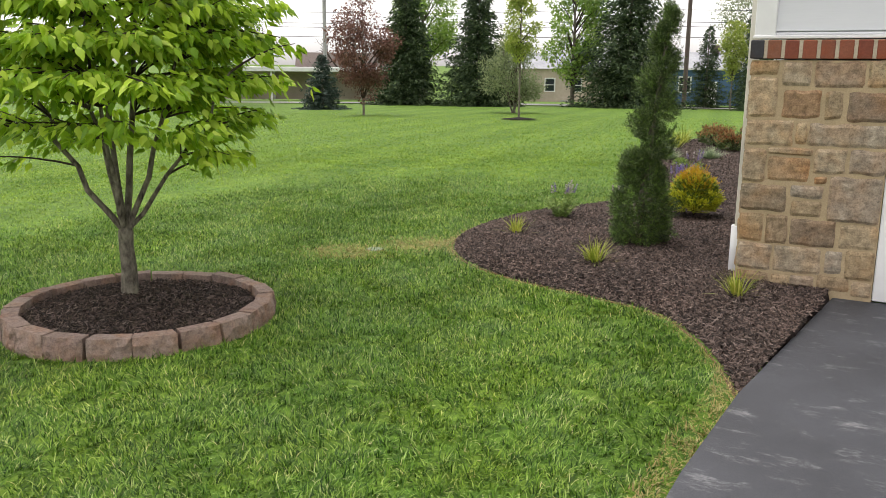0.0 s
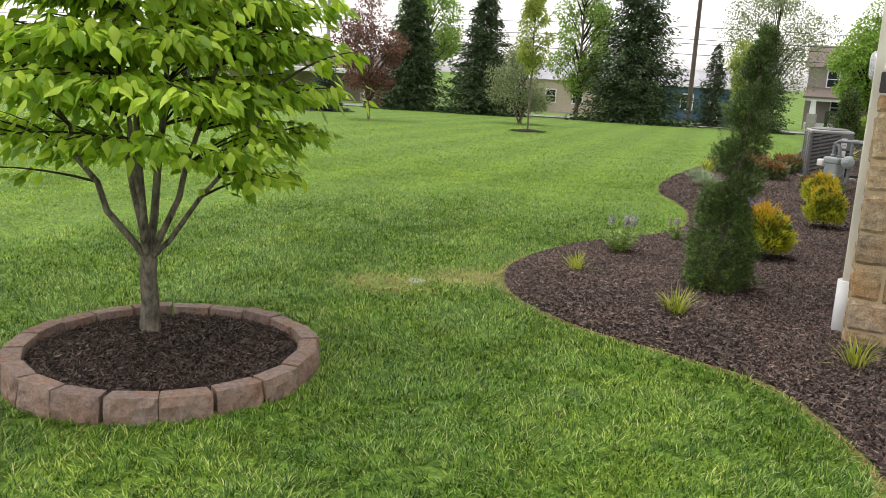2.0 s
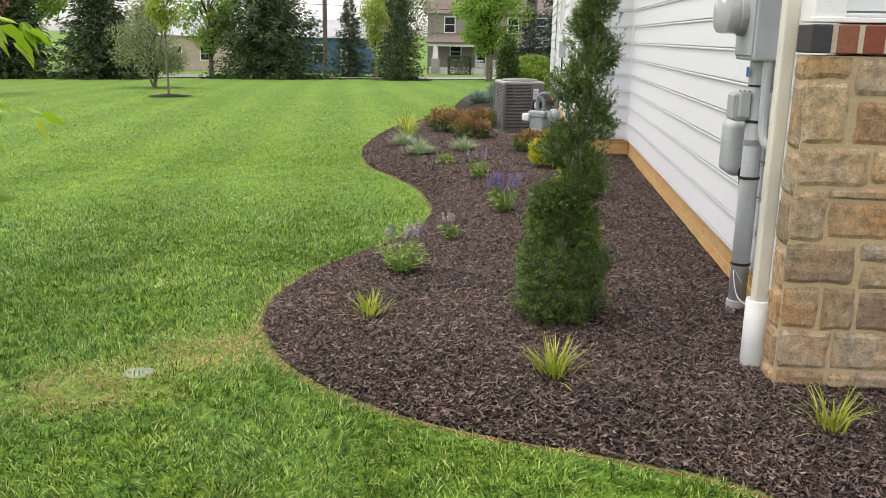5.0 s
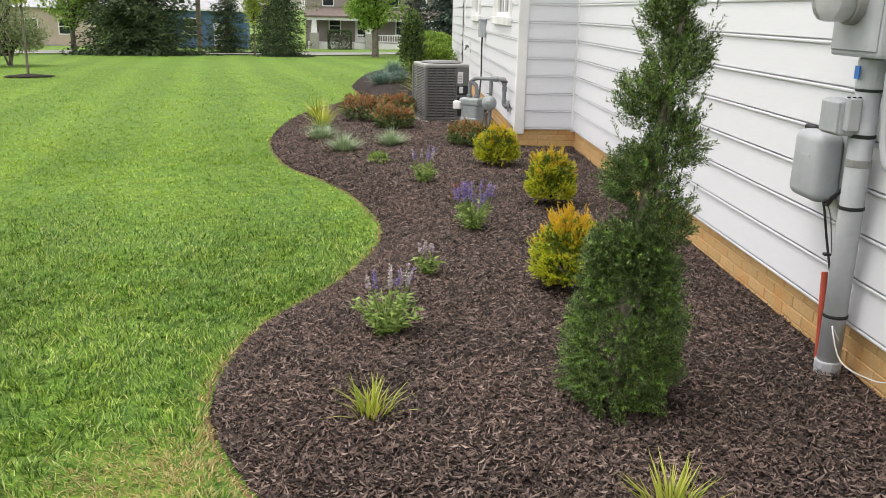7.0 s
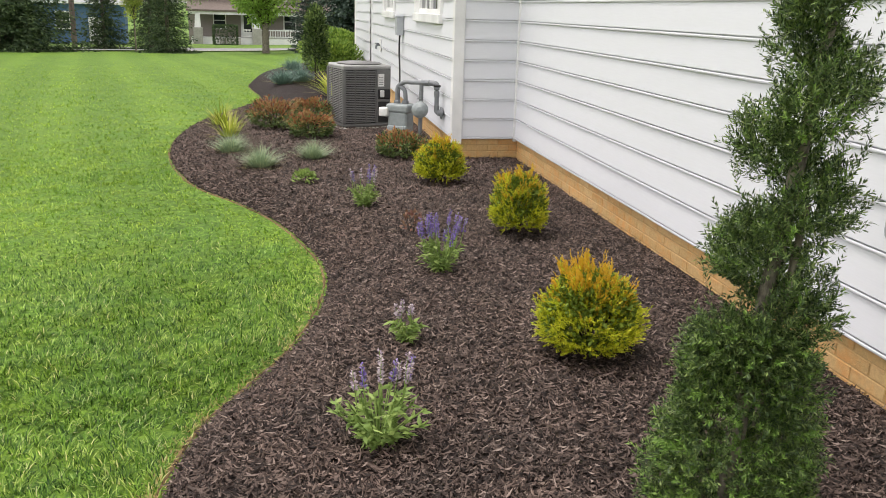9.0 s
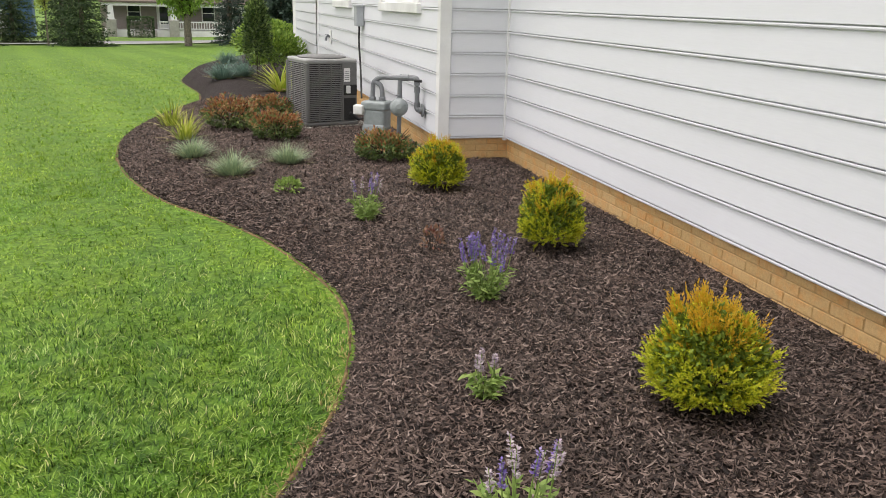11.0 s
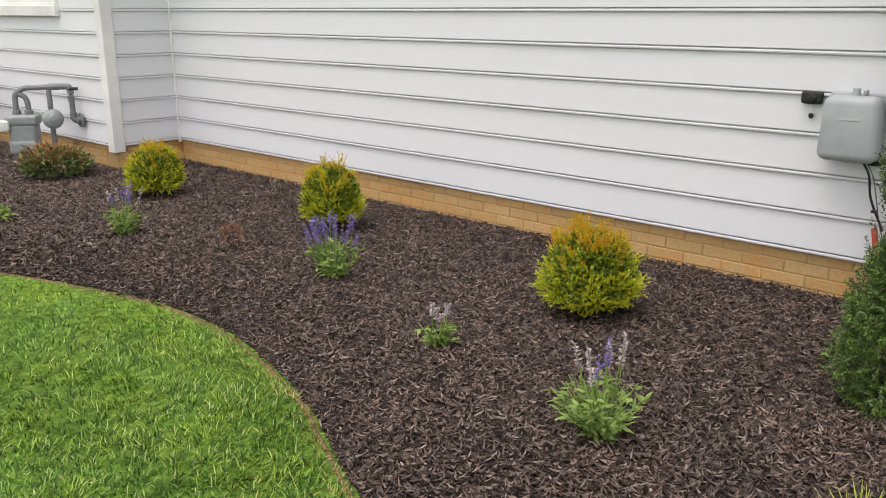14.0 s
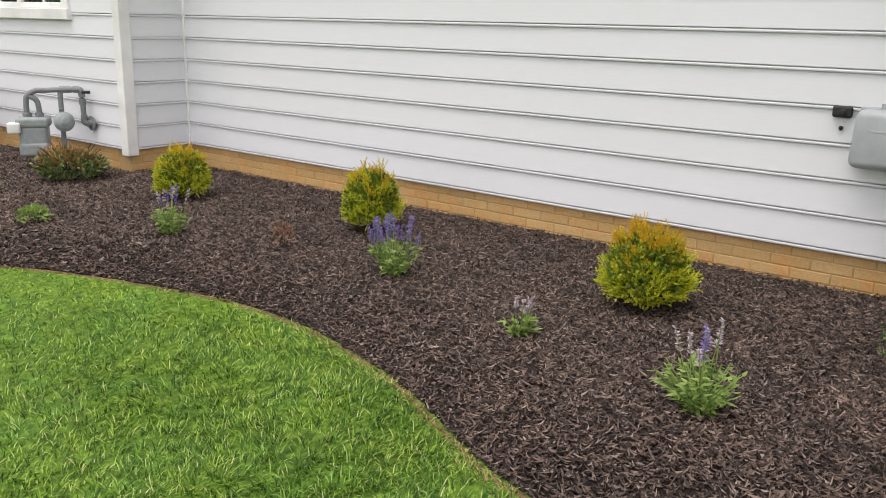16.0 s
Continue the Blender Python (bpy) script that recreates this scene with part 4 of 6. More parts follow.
golden_shrub(-1.68, 6.98, 0.23, 0.4, 31, 1.3, "round golden-amber evergreen shrub in mulch")
golden_shrub(-1.47, 8.88, 0.2, 0.42, 32, 0.75, "upright yellow-green evergreen shrub with amber tips")
golden_shrub(-1.68, 10.48, 0.215, 0.37, 33, 0.8, "rounded yellow-green evergreen shrub near the wall corner")


# ---- rust-red shrubs ----
def rust_shrub(x, y, r, h, seed, red, label):
    rng = np.random.default_rng(seed)
    t = thing("rust_shrub", x, y, 0, label, "shrub", "rust-tinted shrubs")
    put(t, x, y)
    st = []
    for a in rng.uniform(0, 6.3, 16):
        e = (r * 0.8 * math.cos(a), r * 0.8 * math.sin(a), h * rng.uniform(0.55, 0.95))
        st.append(([(0, 0, -0.03), (e[0] * 0.35, e[1] * 0.35, e[2] * 0.5), e], [0.007, 0.005, 0.002]))
    part("stalk", tubes("stalk", st, 5), M_TWIG, t)
    n = 2600
    d = ball_points(n, rng)
    lump = np.array([noise.noise(tuple(v * 2.2 + seed)) for v in d])
    P = np.stack([d[:, 0] * r, d[:, 1] * r, h * 0.5 + d[:, 2] * h * 0.45], 1) * (0.8 + 0.34 * lump + rng.uniform(-0.2, 0.08, n))[:, None]
    P[:, 2] = np.maximum(P[:, 2], 0.02)
    D = d + np.array([0, 0, 0.25]) + rng.normal(size=(n, 3)) * 0.6
    top = rng.random(n) < np.clip((P[:, 2] / h - 0.38) * 2.4 * red + 0.1, 0, 0.93)
    part("lower_foliage", leaf_mesh("lower_leaves", P[~top], D[~top], rng.uniform(0.03, 0.05, (~top).sum()), 0.009, rng), M_SHRUB, t, "dull green older leaves")
    part("red_foliage", leaf_mesh("red_leaves", P[top], D[top], rng.uniform(0.025, 0.045, top.sum()), 0.008, rng), M_RUST, t, "rust-red young leaves")


rust_shrub(-3.0, 13.6, 0.31, 0.37, 41, 1.3, "low shrub with rust-red young leaves, in mulch")
rust_shrub(-2.62, 12.9, 0.27, 0.3, 42, 1.2, "low shrub with rust-red young leaves beside the condenser")
rust_shrub(-1.82, 11.7, 0.28, 0.28, 43, 0.75, "green shrub with reddish tips below the gas meter")
rust_shrub(-2.55, 14.2, 0.3, 0.33, 44, 0.8, "green shrub with reddish tips behind the condenser")


# ---- tufts and grasses ----
def tuft(name, x, y, n, length, width, mat, seed, label, category, group="", spread=1.0, base=0.03, up=0.8):
    rng = np.random.default_rng(seed)
    t = thing(name, x, y, 0, label, category, group)
    put(t, x, y)
    a = rng.uniform(0, 2 * math.pi, n)
    lean = np.stack([np.cos(a), np.sin(a)], 1) * (rng.uniform(0.05, 1.0, n) ** 0.8 * spread)[:, None]
    P = np.concatenate([lean * base + rng.normal(size=(n, 2)) * base * 0.4, np.full((n, 1), -0.005)], 1)
    part("foliage", blades_mesh("foliage", P, lean, length * rng.uniform(0.55, 1.1, n), width, rng, 0.4, up), mat, t)
    k = max(6, n // 14)
    a = rng.uniform(0, 2 * math.pi, k)
    lean = np.stack([np.cos(a), np.sin(a)], 1) * 1.2
    P = np.concatenate([lean * base, np.full((k, 1), 0.0)], 1)
    part("dry_foliage", blades_mesh("dry_foliage", P, lean, length * rng.uniform(0.5, 0.9, k), width, rng, 0.9, 0.35), M_STRAW, t, "withered straw-coloured blades")
    return t


for x, y, n, ln, sd in ((-2.61, 5.6, 60, 0.17, 51), (-1.78, 4.98, 85, 0.19, 52), (-0.86, 4.62, 60, 0.2, 53)):
    tuft("grass_tuft", x, y, n, ln, 0.004, M_LIME, sd, "small tuft of yellow-green grass with dry blades", "ornamental grass", "young yellow-green tufts", 0.75, 0.035, 0.9)
for x, y, ln, sd in ((-3.37, 12.0, 0.24, 55), (-3.08, 11.2, 0.25, 56), (-2.63, 11.62, 0.23, 57)):
    tuft("fescue_clump", x, y, 520, ln, 0.0026, M_FESCUE, sd, "spiky mound of blue-green fescue in mulch", "ornamental grass", "fescue mounds", 1.0, 0.05, 0.62)
for x, y, sd in ((-3.45, 12.9, 58), (-3.6, 13.9, 59)):
    tuft("sedge_clump", x, y, 70, 0.34, 0.008, M_LIME, sd, "arching clump of yellow-green striped sedge", "ornamental grass", "yellow sedge clumps", 0.9, 0.05, 0.85)
for x, y, sd in ((-2.6, 20.9, 60), (-2.95, 20.4, 61), (-2.75, 24.5, 62)):
    tuft("blue_fescue_clump", x, y, 360, 0.42, 0.006, M_BLUE, sd, "mound of grey-blue fescue in the far bed", "ornamental grass", "blue fescue mounds", 1.0, 0.1, 0.6)
for x, y, sd in ((-2.16, 17.9, 63),):
    tuft("variegated_yucca", x, y, 60, 0.62, 0.02, M_LIME, sd, "yellow and green sword-leaved yucca behind the condenser", "yucca", "", 1.0, 0.05, 0.55)


# ---- flowering sages ----
def sage(x, y, w, h, leaves, spikes, petals, seed, label):
    rng = np.random.default_rng(seed)
    t = thing("sage_plant", x, y, 0, label, "flowering sage", "sage plants in the bed")
    put(t, x, y)
    stems, P, D = [], [], []
    n = max(8, leaves // 9)
    tips = []
    for i in range(n):
        a, q = rng.uniform(0, 6.3), rng.uniform(0.15, 1) ** 0.6
        e = np.array([math.cos(a) * w * 0.5 * q, math.sin(a) * w * 0.5 * q, h * (0.62 - 0.28 * q * rng.uniform(0.4, 1.2))])
        path = np.array([[0, 0, -0.02], [e[0] * 0.45, e[1] * 0.45, e[2] * 0.5], e])
        stems.append((path, [0.003, 0.0025, 0.0018]))
        tips.append(e)
        for k in rng.uniform(0.15, 1.0, 9):
            b = path[0] * (1 - k) ** 2 + 2 * k * (1 - k) * path[1] + k * k * path[2]
            P.append(b)
            D.append(np.array([math.cos(a + rng.normal() * 1.3), math.sin(a + rng.normal() * 1.3), rng.uniform(-0.15, 0.7)]))
    P, D = np.array(P), np.array(D)
    part("foliage", broad_leaves("leaves", P, D, rng.uniform(0.3, 0.55, len(P)) * 0.092, 0.0075, rng), M_SAGE, t)
    tips = sorted(tips, key=lambda e: -e[2])
    sp = []
    for i in range(spikes):
        e = tips[i % len(tips)] + rng.normal(size=3) * 0.012
        a, q = rng.uniform(0, 6.3), rng.uniform(0.0, 0.22)
        dirn = unit(np.array([e[0] * 0.4 + q * math.cos(a) * 0.1, e[1] * 0.4 + q * math.sin(a) * 0.1, h * 0.5]))
        L = h * rng.uniform(0.3, 0.42)
        sp.append(([e - dirn * 0.05, e, e + dirn * L], [0.002, 0.002, 0.001]))
        m = 46
        k = rng.uniform(0.3, 1, m)
        aa = rng.uniform(0, 6.3, m)
        rr = 0.0075 * (1.15 - k)
        Q = e + dirn * (L * k)[:, None]
        dd = np.stack([np.cos(aa), np.sin(aa), rng.uniform(0.1, 0.9, m)], 1)
        mat = petals[i % len(petals)]
        part("flower_spike", leaf_mesh("flower_spike", Q, dd, 0.011 + rr, 0.0035, rng, 0.5), mat, t, "violet flower spike" if mat is M_VIOLET else "faded lilac flower spike")
    part("stalk", tubes("stalk", stems + sp, 5), M_SAGE, t)


sage(-2.58, 6.35, 0.33, 0.32, 420, 9, [M_LILAC, M_VIOLET, M_LILAC], 71, "sage with grey-green leaves and fading lilac spikes")
sage(-2.38, 7.2, 0.17, 0.2, 150, 5, [M_LILAC], 72, "small sage with a few faded pale pink spikes")
sage(-2.07, 8.16, 0.27, 0.33, 380, 24, [M_VIOLET], 73, "dense sage crowned with upright violet spikes")
sage(-2.35, 9.66, 0.22, 0.31, 330, 9, [M_VIOLET, M_LILAC], 74, "leafy sage with pale violet spikes")


def low_plant(name, x, y, r, h, n, mat, seed, label, leaf=0.03):
    rng = np.random.default_rng(seed)
    t = thing(name, x, y, 0, label, "plant")
    put(t, x, y)
    st = [([(0, 0, -0.02), (r * math.cos(a) * 0.6, r * math.sin(a) * 0.6, h * 0.8)], [0.003, 0.0015]) for a in rng.uniform(0, 6.3, 9)]
    part("stalk", tubes("stalk", st, 5), M_TWIG, t)
    d = ball_points(n, rng)
    P = d * np.array([r, r, h * 0.5]) * rng.uniform(0.4, 1, (n, 1)) + np.array([0, 0, h * 0.5])
    part("foliage", leaf_mesh("leaves", P, d + rng.normal(size=(n, 3)) * 0.5 + np.array([0, 0, 0.4]), leaf, leaf * 0.26, rng), mat, t)


low_plant("seedling", -2.12, 8.93, 0.07, 0.15, 90, M_PINK, 81, "sparse dusky red young plant in mulch")
low_plant("green_plant", -2.73, 10.5, 0.09, 0.11, 240, M_SAGE, 82, "small leafy bright green plant in mulch")
low_plant("evergreen_shrub", -1.95, 21.0, 0.55, 0.8, 4200, M_YOUNGSHRUB, 83, "loose bright green shrub near the far corner of the house", 0.07)
low_plant("evergreen_shrub", -2.35, 20.2, 0.24, 1.45, 4200, M_YEW, 84, "narrow upright dark green shrub in the far bed", 0.06)
low_plant("yellow_green_shrub", -1.8, 25.5, 0.8, 0.95, 5200, M_YOUNGSHRUB, 85, "broad yellow-green shrub beyond the house corner", 0.09)

# ---- the condenser ----
def condenser():
    w, cx, cy = 0.55, -2.04, 14.0
    x0, x1, y0, y1 = cx - 0.28, cx + 0.28, cy - 0.28, cy + 0.28
    t = thing("air_conditioner", cx, cy, 0.015, "grey metal air-conditioning condenser on a concrete pad", "air conditioner", rz=15)
    h = w / 2

    def P(nm, bm, mat, lab="", par=None):
        return part(nm, bm, mat, par or t, lab)

    P("base_pan", box(-h - 0.015, h + 0.015, -h - 0.015, h + 0.015, 0.05, 0.085, 0.012, 2), M_ACGREY)
    P("coil", box(-h + 0.03, h - 0.03, -h + 0.03, h - 0.03, 0.085, 0.7), M_ACDARK, "dark coil behind the louvres")
    P("top_rim", box(-h - 0.01, h + 0.01, -h - 0.01, h + 0.01, 0.69, 0.735, 0.02, 3), M_ACLIGHT)
    P("fan_guard", lathe([(0.25, 0.73), (0.26, 0.745), (0.24, 0.752), (0.06, 0.765), (0.02, 0.766)], 28), M_ACGREY, "round wire fan guard")
    for r in (0.09, 0.13, 0.17, 0.21):
        ring = [(r * math.cos(a), r * math.sin(a), 0.768 - 0.06 * r) for a in np.linspace(0, 2 * math.pi, 25)]
        P("guard_ring", rod(ring, 0.003, 5, False), M_ACLIGHT)
    # corner posts, louvre posts and slats on the two faces that show
    for sx, sy in ((-1, -1), (-1, 1), (1, 1)):
        P("corner_post", box(sx * h - 0.022, sx * h + 0.022, sy * h - 0.022, sy * h + 0.022, 0.085, 0.695, 0.012, 2), M_ACGREY)
    P("electrical_panel", box(h - 0.17, h + 0.006, -h - 0.006, -h + 0.12, 0.085, 0.695, 0.01, 2), M_ACGREY)
    lab = P("rating_label", box(h - 0.145, h - 0.075, -h - 0.0085, -h - 0.0055, 0.5, 0.64), M_LABEL, "white rating label")
    for k in range(5):
        P("label_line", box(h - 0.138, h - 0.085, -h - 0.0095, -h - 0.0084, 0.52 + k * 0.02, 0.526 + k * 0.02), M_ACGREY, par=lab)
    v = P("valve_box", box(h - 0.15, h + 0.0, -h - 0.02, -h - 0.004, 0.36, 0.47, 0.006), M_ACDARK, "service valve recess")
    P("valve_cover", box(h - 0.13, h - 0.08, -h - 0.035, -h - 0.018, 0.38, 0.46, 0.006), M_LABEL, "white valve cover", v)
    P("access_cover", box(h - 0.145, h - 0.012, -h - 0.0095, -h - 0.005, 0.1, 0.33, 0.004), M_ACDARK, "dark lower access panel")
    slat_f = box(-h + 0.022, h - 0.17, -0.006, 0.006, 0, 0.009, 0.002)
    me_f = bpy.data.meshes.new("louvre_slat")
    slat_f.to_mesh(me_f)
    slat_f.free()
    me_f.materials.append(M_ACSLAT)
    slat_s = box(-h + 0.022, h - 0.022, -0.006, 0.006, 0, 0.009, 0.002)
    me_s = bpy.data.meshes.new("louvre_slat_side")
    slat_s.to_mesh(me_s)
    slat_s.free()
    me_s.materials.append(M_ACSLAT)
    z = 0.1
    while z < 0.685:
        o = part("louvre", me_f, None, t)
        o.matrix_basis = pose(0, -h - 0.006, z, -25)
        o = part("louvre", me_s, None, t)
        o.matrix_basis = pose(-h - 0.006, 0, z, 0, 0, -90) @ pose(0, 0, 0, -25)
        z += 0.0195
    for x in (-h + 0.13, -h + 0.26):
        P("louvre_post", box(x - 0.006, x + 0.006, -h - 0.014, -h + 0.0, 0.09, 0.69, 0.002), M_ACGREY)
    for y in (-0.12, 0.1):
        P("louvre_post", box(-h - 0.014, -h, y - 0.006, y + 0.006, 0.09, 0.69, 0.002), M_ACGREY)
    pad = part("condenser_pad", box(-0.34, 0.46, -0.36, 0.36, -0.1, 0.062, 0.012, 2), M_CONC)
    pad.matrix_basis = pose(cx, cy, 0, 0, 0, 15)
    tagged(pad, "weathered concrete pad under the condenser", "concrete pad")
    line = part("refrigerant_line", rod([(x1 - 0.03, y0 - 0.02, 0.2), (x1 + 0.06, y0 - 0.03, 0.13), (x1 + 0.2, y0 + 0.15, 0.13), (JUT_X + 0.0, y0 + 0.3, 0.2)], 0.016, 8), M_BLACK)
    tagged(line, "black insulated refrigerant line from condenser to wall", "pipe")


condenser()


# ---- gas meter ----
def bend(pts, k=5):
    return smooth_line(pts, k)


def gas_meter():
    t = thing("gas_meter", -1.76, 12.35, 0.03, "grey-green gas meter with pipework fixed to the wall", "gas meter", rz=-36)
    t.matrix_basis = t.matrix_basis @ Matrix.Scale(1.08, 4)
    P = lambda nm, bm, mat, lab="": part(nm, bm, mat, t, lab, smooth=False)
    body = P("body", box(-0.1, 0.1, -0.08, 0.08, 0.14, 0.36, 0.035, 3), M_METER, "rounded grey-green meter case")
    P("top_housing", box(-0.115, 0.115, -0.09, 0.09, 0.335, 0.415, 0.025, 3), M_METER)
    P("lower_case", box(-0.105, 0.105, -0.092, 0.05, 0.12, 0.23, 0.03, 3), M_METER)
    P("index_box", box(-0.17, -0.08, -0.115, -0.05, 0.3, 0.38, 0.012, 2), M_LABEL, "pale dial housing")
    P("inlet_pipe", rod(bend([(-0.04, 0, 0.4), (-0.04, 0, 0.5), (-0.03, 0, 0.565), (0.03, 0.0, 0.605), (0.12, 0, 0.61), (0.25, 0.01, 0.615), (0.31, 0.01, 0.615)]), 0.02, 10), M_PIPE)
    P("outlet_pipe", rod(bend([(0.045, 0, 0.4), (0.045, 0, 0.48), (0.03, 0, 0.54), (-0.02, 0, 0.57)]), 0.02, 10), M_PIPE)
    for x, z in ((-0.04, 0.425), (0.045, 0.425)):
        P("union_nut", lathe([(0.026, -0.02), (0.031, -0.016), (0.031, 0.016), (0.026, 0.02)], 8, (x, 0, z)), M_PIPE)
    P("tee", rod([(0.2, 0.01, 0.613), (0.28, 0.01, 0.615)], 0.027, 10), M_PIPE)
    P("elbow", rod(bend([(0.29, 0.01, 0.615), (0.34, 0.01, 0.61), (0.352, 0.01, 0.57), (0.352, 0.01, 0.5)]), 0.025, 10), M_PIPE)
    P("drop_pipe", rod([(0.352, 0.01, 0.55), (0.355, 0.01, 0.4)], 0.02, 10), M_PIPE)
    P("lower_elbow", rod(bend([(0.355, 0.01, 0.42), (0.357, 0.01, 0.375), (0.38, 0.01, 0.36), (0.42, 0.01, 0.36)]), 0.025, 10), M_PIPE)
    fl = lathe([(0.05, 0), (0.055, 0.004), (0.055, 0.012), (0.028, 0.018), (0.026, 0.04)], 18)
    o = P("wall_flange", fl, M_PIPE)
    o.matrix_basis = pose(0.41, 0.01, 0.36, 0, 0, 36) @ pose(0, 0, 0, 0, -90, 0)
    P("riser_pipe", rod([(0.2, 0.01, 0.6), (0.2, 0.0, 0.2), (0.2, 0.0, -0.12)], 0.019, 10), M_PIPE)
    reg = P("regulator", lathe([(0.03, -0.04), (0.06, -0.03), (0.075, -0.006), (0.075, 0.006), (0.055, 0.03), (0.02, 0.05)], 20), M_METER, "round pressure regulator")
    reg.matrix_basis = pose(0.22, -0.05, 0.38, 80, 0, 20)
    P("shutoff_lever", box(0.19, 0.21, -0.06, 0.03, 0.47, 0.478, 0.003), M_PIPE)
    P("plug_valve", rod([(0.36, -0.06, 0.6), (0.42, -0.06, 0.6)], 0.012, 8), M_BLACK, "small black wall vent")


gas_meter()


# ---- electrical gear on the side wall ----
FACE = WALL_X - 0.012


def electric_gear():
    # service conduit
    c = thing("electrical_conduit", -0.862, 5.98, 0, "tall grey plastic service conduit standing against the siding", "conduit")
    part("pipe", rod([(0, 0, -0.05), (0, 0, 1.26)], 0.043, 18), M_CONDUIT, c, smooth=True)
    part("coupling", lathe([(0.047, 0.0), (0.05, 0.004), (0.05, 0.07), (0.047, 0.075)], 18, (0, 0, 0.03)), M_CONDUIT, c)
    part("expansion_sleeve", lathe([(0.047, 0.0), (0.049, 0.004), (0.049, 0.1), (0.047, 0.104)], 18, (0, 0, 1.14)), M_CONDUIT, c)
    for z in (0.28, 0.7, 0.965, 1.13):
        part("tie", lathe([(0.0445, 0), (0.047, 0.002), (0.047, 0.012), (0.0445, 0.014)], 18, (0, 0, z)), M_BLACK, c, "black cable tie")
    part("strap", lathe([(0.0445, 0), (0.0465, 0.002), (0.0465, 0.026), (0.0445, 0.028)], 18, (0, 0, 0.86)), M_ACLIGHT, c, "metal strap")
    part("strap_tab", box(-0.01, 0.06, 0.04, 0.07, 0.86, 0.888, 0.003), M_ACLIGHT, c)
    # meter can with its glass dome
    m = thing("electric_meter", -0.87, 5.97, 1.25, "grey steel electric meter box with a round glass dome", "electric meter")
    part("cabinet", box(-0.075, 0.075, -0.17, 0.17, 0.0, 0.62, 0.01, 2), M_BOX, m)
    part("cover_lip", box(-0.083, -0.073, -0.155, 0.155, 0.02, 0.6, 0.004), M_BOX, m)
    ring = part("socket_ring", lathe([(0.088, 0), (0.092, 0.004), (0.092, 0.03), (0.086, 0.036)], 28), M_ACLIGHT, m, "metal sealing ring")
    ring.matrix_basis = pose(-0.08, 0.02, 0.2, 0, -90, 0)
    dome = part("glass_dome", lathe([(0.084, 0), (0.084, 0.07), (0.078, 0.09), (0.06, 0.1), (0.01, 0.103)], 28), M_DOME, m, "clear glass dome", True)
    dome.matrix_basis = pose(-0.112, 0.02, 0.2, 0, -90, 0)
    dial = part("dial_face", lathe([(0.06, 0), (0.06, 0.045), (0.058, 0.05)], 24), M_LABEL, m, "pale dial behind the glass")
    dial.matrix_basis = pose(-0.114, 0.02, 0.2, 0, -90, 0)
    part("blue_tag", box(-0.055, -0.05, -0.02, 0.01, -0.075, -0.03), M_BLUETAG, m, "blue plastic tag")
    # small splice box on the conduit
    s = thing("splice_box", -0.93, 6.03, 0.97, "small grey utility box strapped to the conduit", "utility box")
    part("shell", box(-0.035, 0.035, -0.07, 0.075, 0.0, 0.13, 0.014, 3), M_BOX, s)
    part("lid", box(-0.041, -0.03, -0.064, 0.069, 0.008, 0.122, 0.006, 2), M_BOX, s)
    part("bracket", box(-0.02, 0.03, -0.095, -0.06, 0.02, 0.14, 0.006), M_CONDUIT, s)
    for k in range(3):
        part("screw", lathe([(0.006, 0), (0.006, 0.004)], 8, (-0.02 + 0.02 * k, -0.085, 0.14)), M_BLACK, s)
    # telephone interface box
    n = thing("interface_box", FACE, 6.27, 0.69, "rounded grey plastic communications box mounted on siding", "utility box")
    part("backplate", box(-0.02, 0.0, -0.115, 0.115, 0.0, 0.27, 0.008, 2), M_BOX, n)
    bm = box(-0.125, -0.018, -0.125, 0.125, -0.008, 0.262, 0.036, 4)
    for v in bm.verts:
        k = (v.co.z + 0.008) / 0.27
        v.co.y *= 1 - 0.16 * max(0, k - 0.6) / 0.4 - 0.07 * max(0, 0.3 - k) / 0.3
    part("cover", bm, M_BOX, n, "domed grey cover", True)
    part("cover_emboss", box(-0.127, -0.124, -0.05, 0.035, 0.165, 0.172), M_CONDUIT, n)
    part("latch", rod([(-0.06, 0.0, 0.262), (-0.06, 0.0, 0.29)], 0.016, 12), M_BOX, n, "top latch")
    part("hasp", box(-0.075, -0.045, -0.045, -0.03, 0.262, 0.285, 0.004), M_ACLIGHT, n)
    w = part("cable", rod(bend([(-0.05, -0.06, 0.0), (-0.06, -0.11, -0.01), (-0.08, -0.18, 0.03), (-0.07, -0.25, 0.1), (-0.07, -0.28, 0.26)]), 0.009, 8), M_BLACK, n, "black cable bundle")
    part("cable", rod(bend([(-0.05, -0.05, 0.0), (-0.05, -0.085, -0.06), (-0.035, -0.1, -0.16), (-0.03, -0.16, -0.29)]), 0.005, 7), M_BLACK, n, "thin black cable")
    part("cable", rod(bend([(-0.04, -0.06, 0.0), (-0.03, -0.1, -0.08), (-0.02, -0.14, -0.26), (-0.02, -0.19, -0.4)]), 0.0025, 6), M_ACGREY, n)
    part("tie", box(-0.05, -0.025, -0.13, -0.11, -0.215, -0.205), M_BLACK, n)
    # orange sleeve
    o = part("cable_sleeve", rod([(FACE - 0.04, 6.14, 0.41), (FACE - 0.055, 6.07, 0.06)], 0.0125, 10), M_ORANGE)
    tagged(o, "orange-red plastic cable sleeve leaning on the wall", "cable sleeve")
    # small black wall fitting
    b = thing("wall_fitting", FACE, 6.46, 0.925, "small black plastic cover on the siding with a dangling plug", "wall fitting")
    part("cover", box(-0.03, 0.0, -0.045, 0.045, -0.025, 0.03, 0.012, 3), M_BLACK, b)
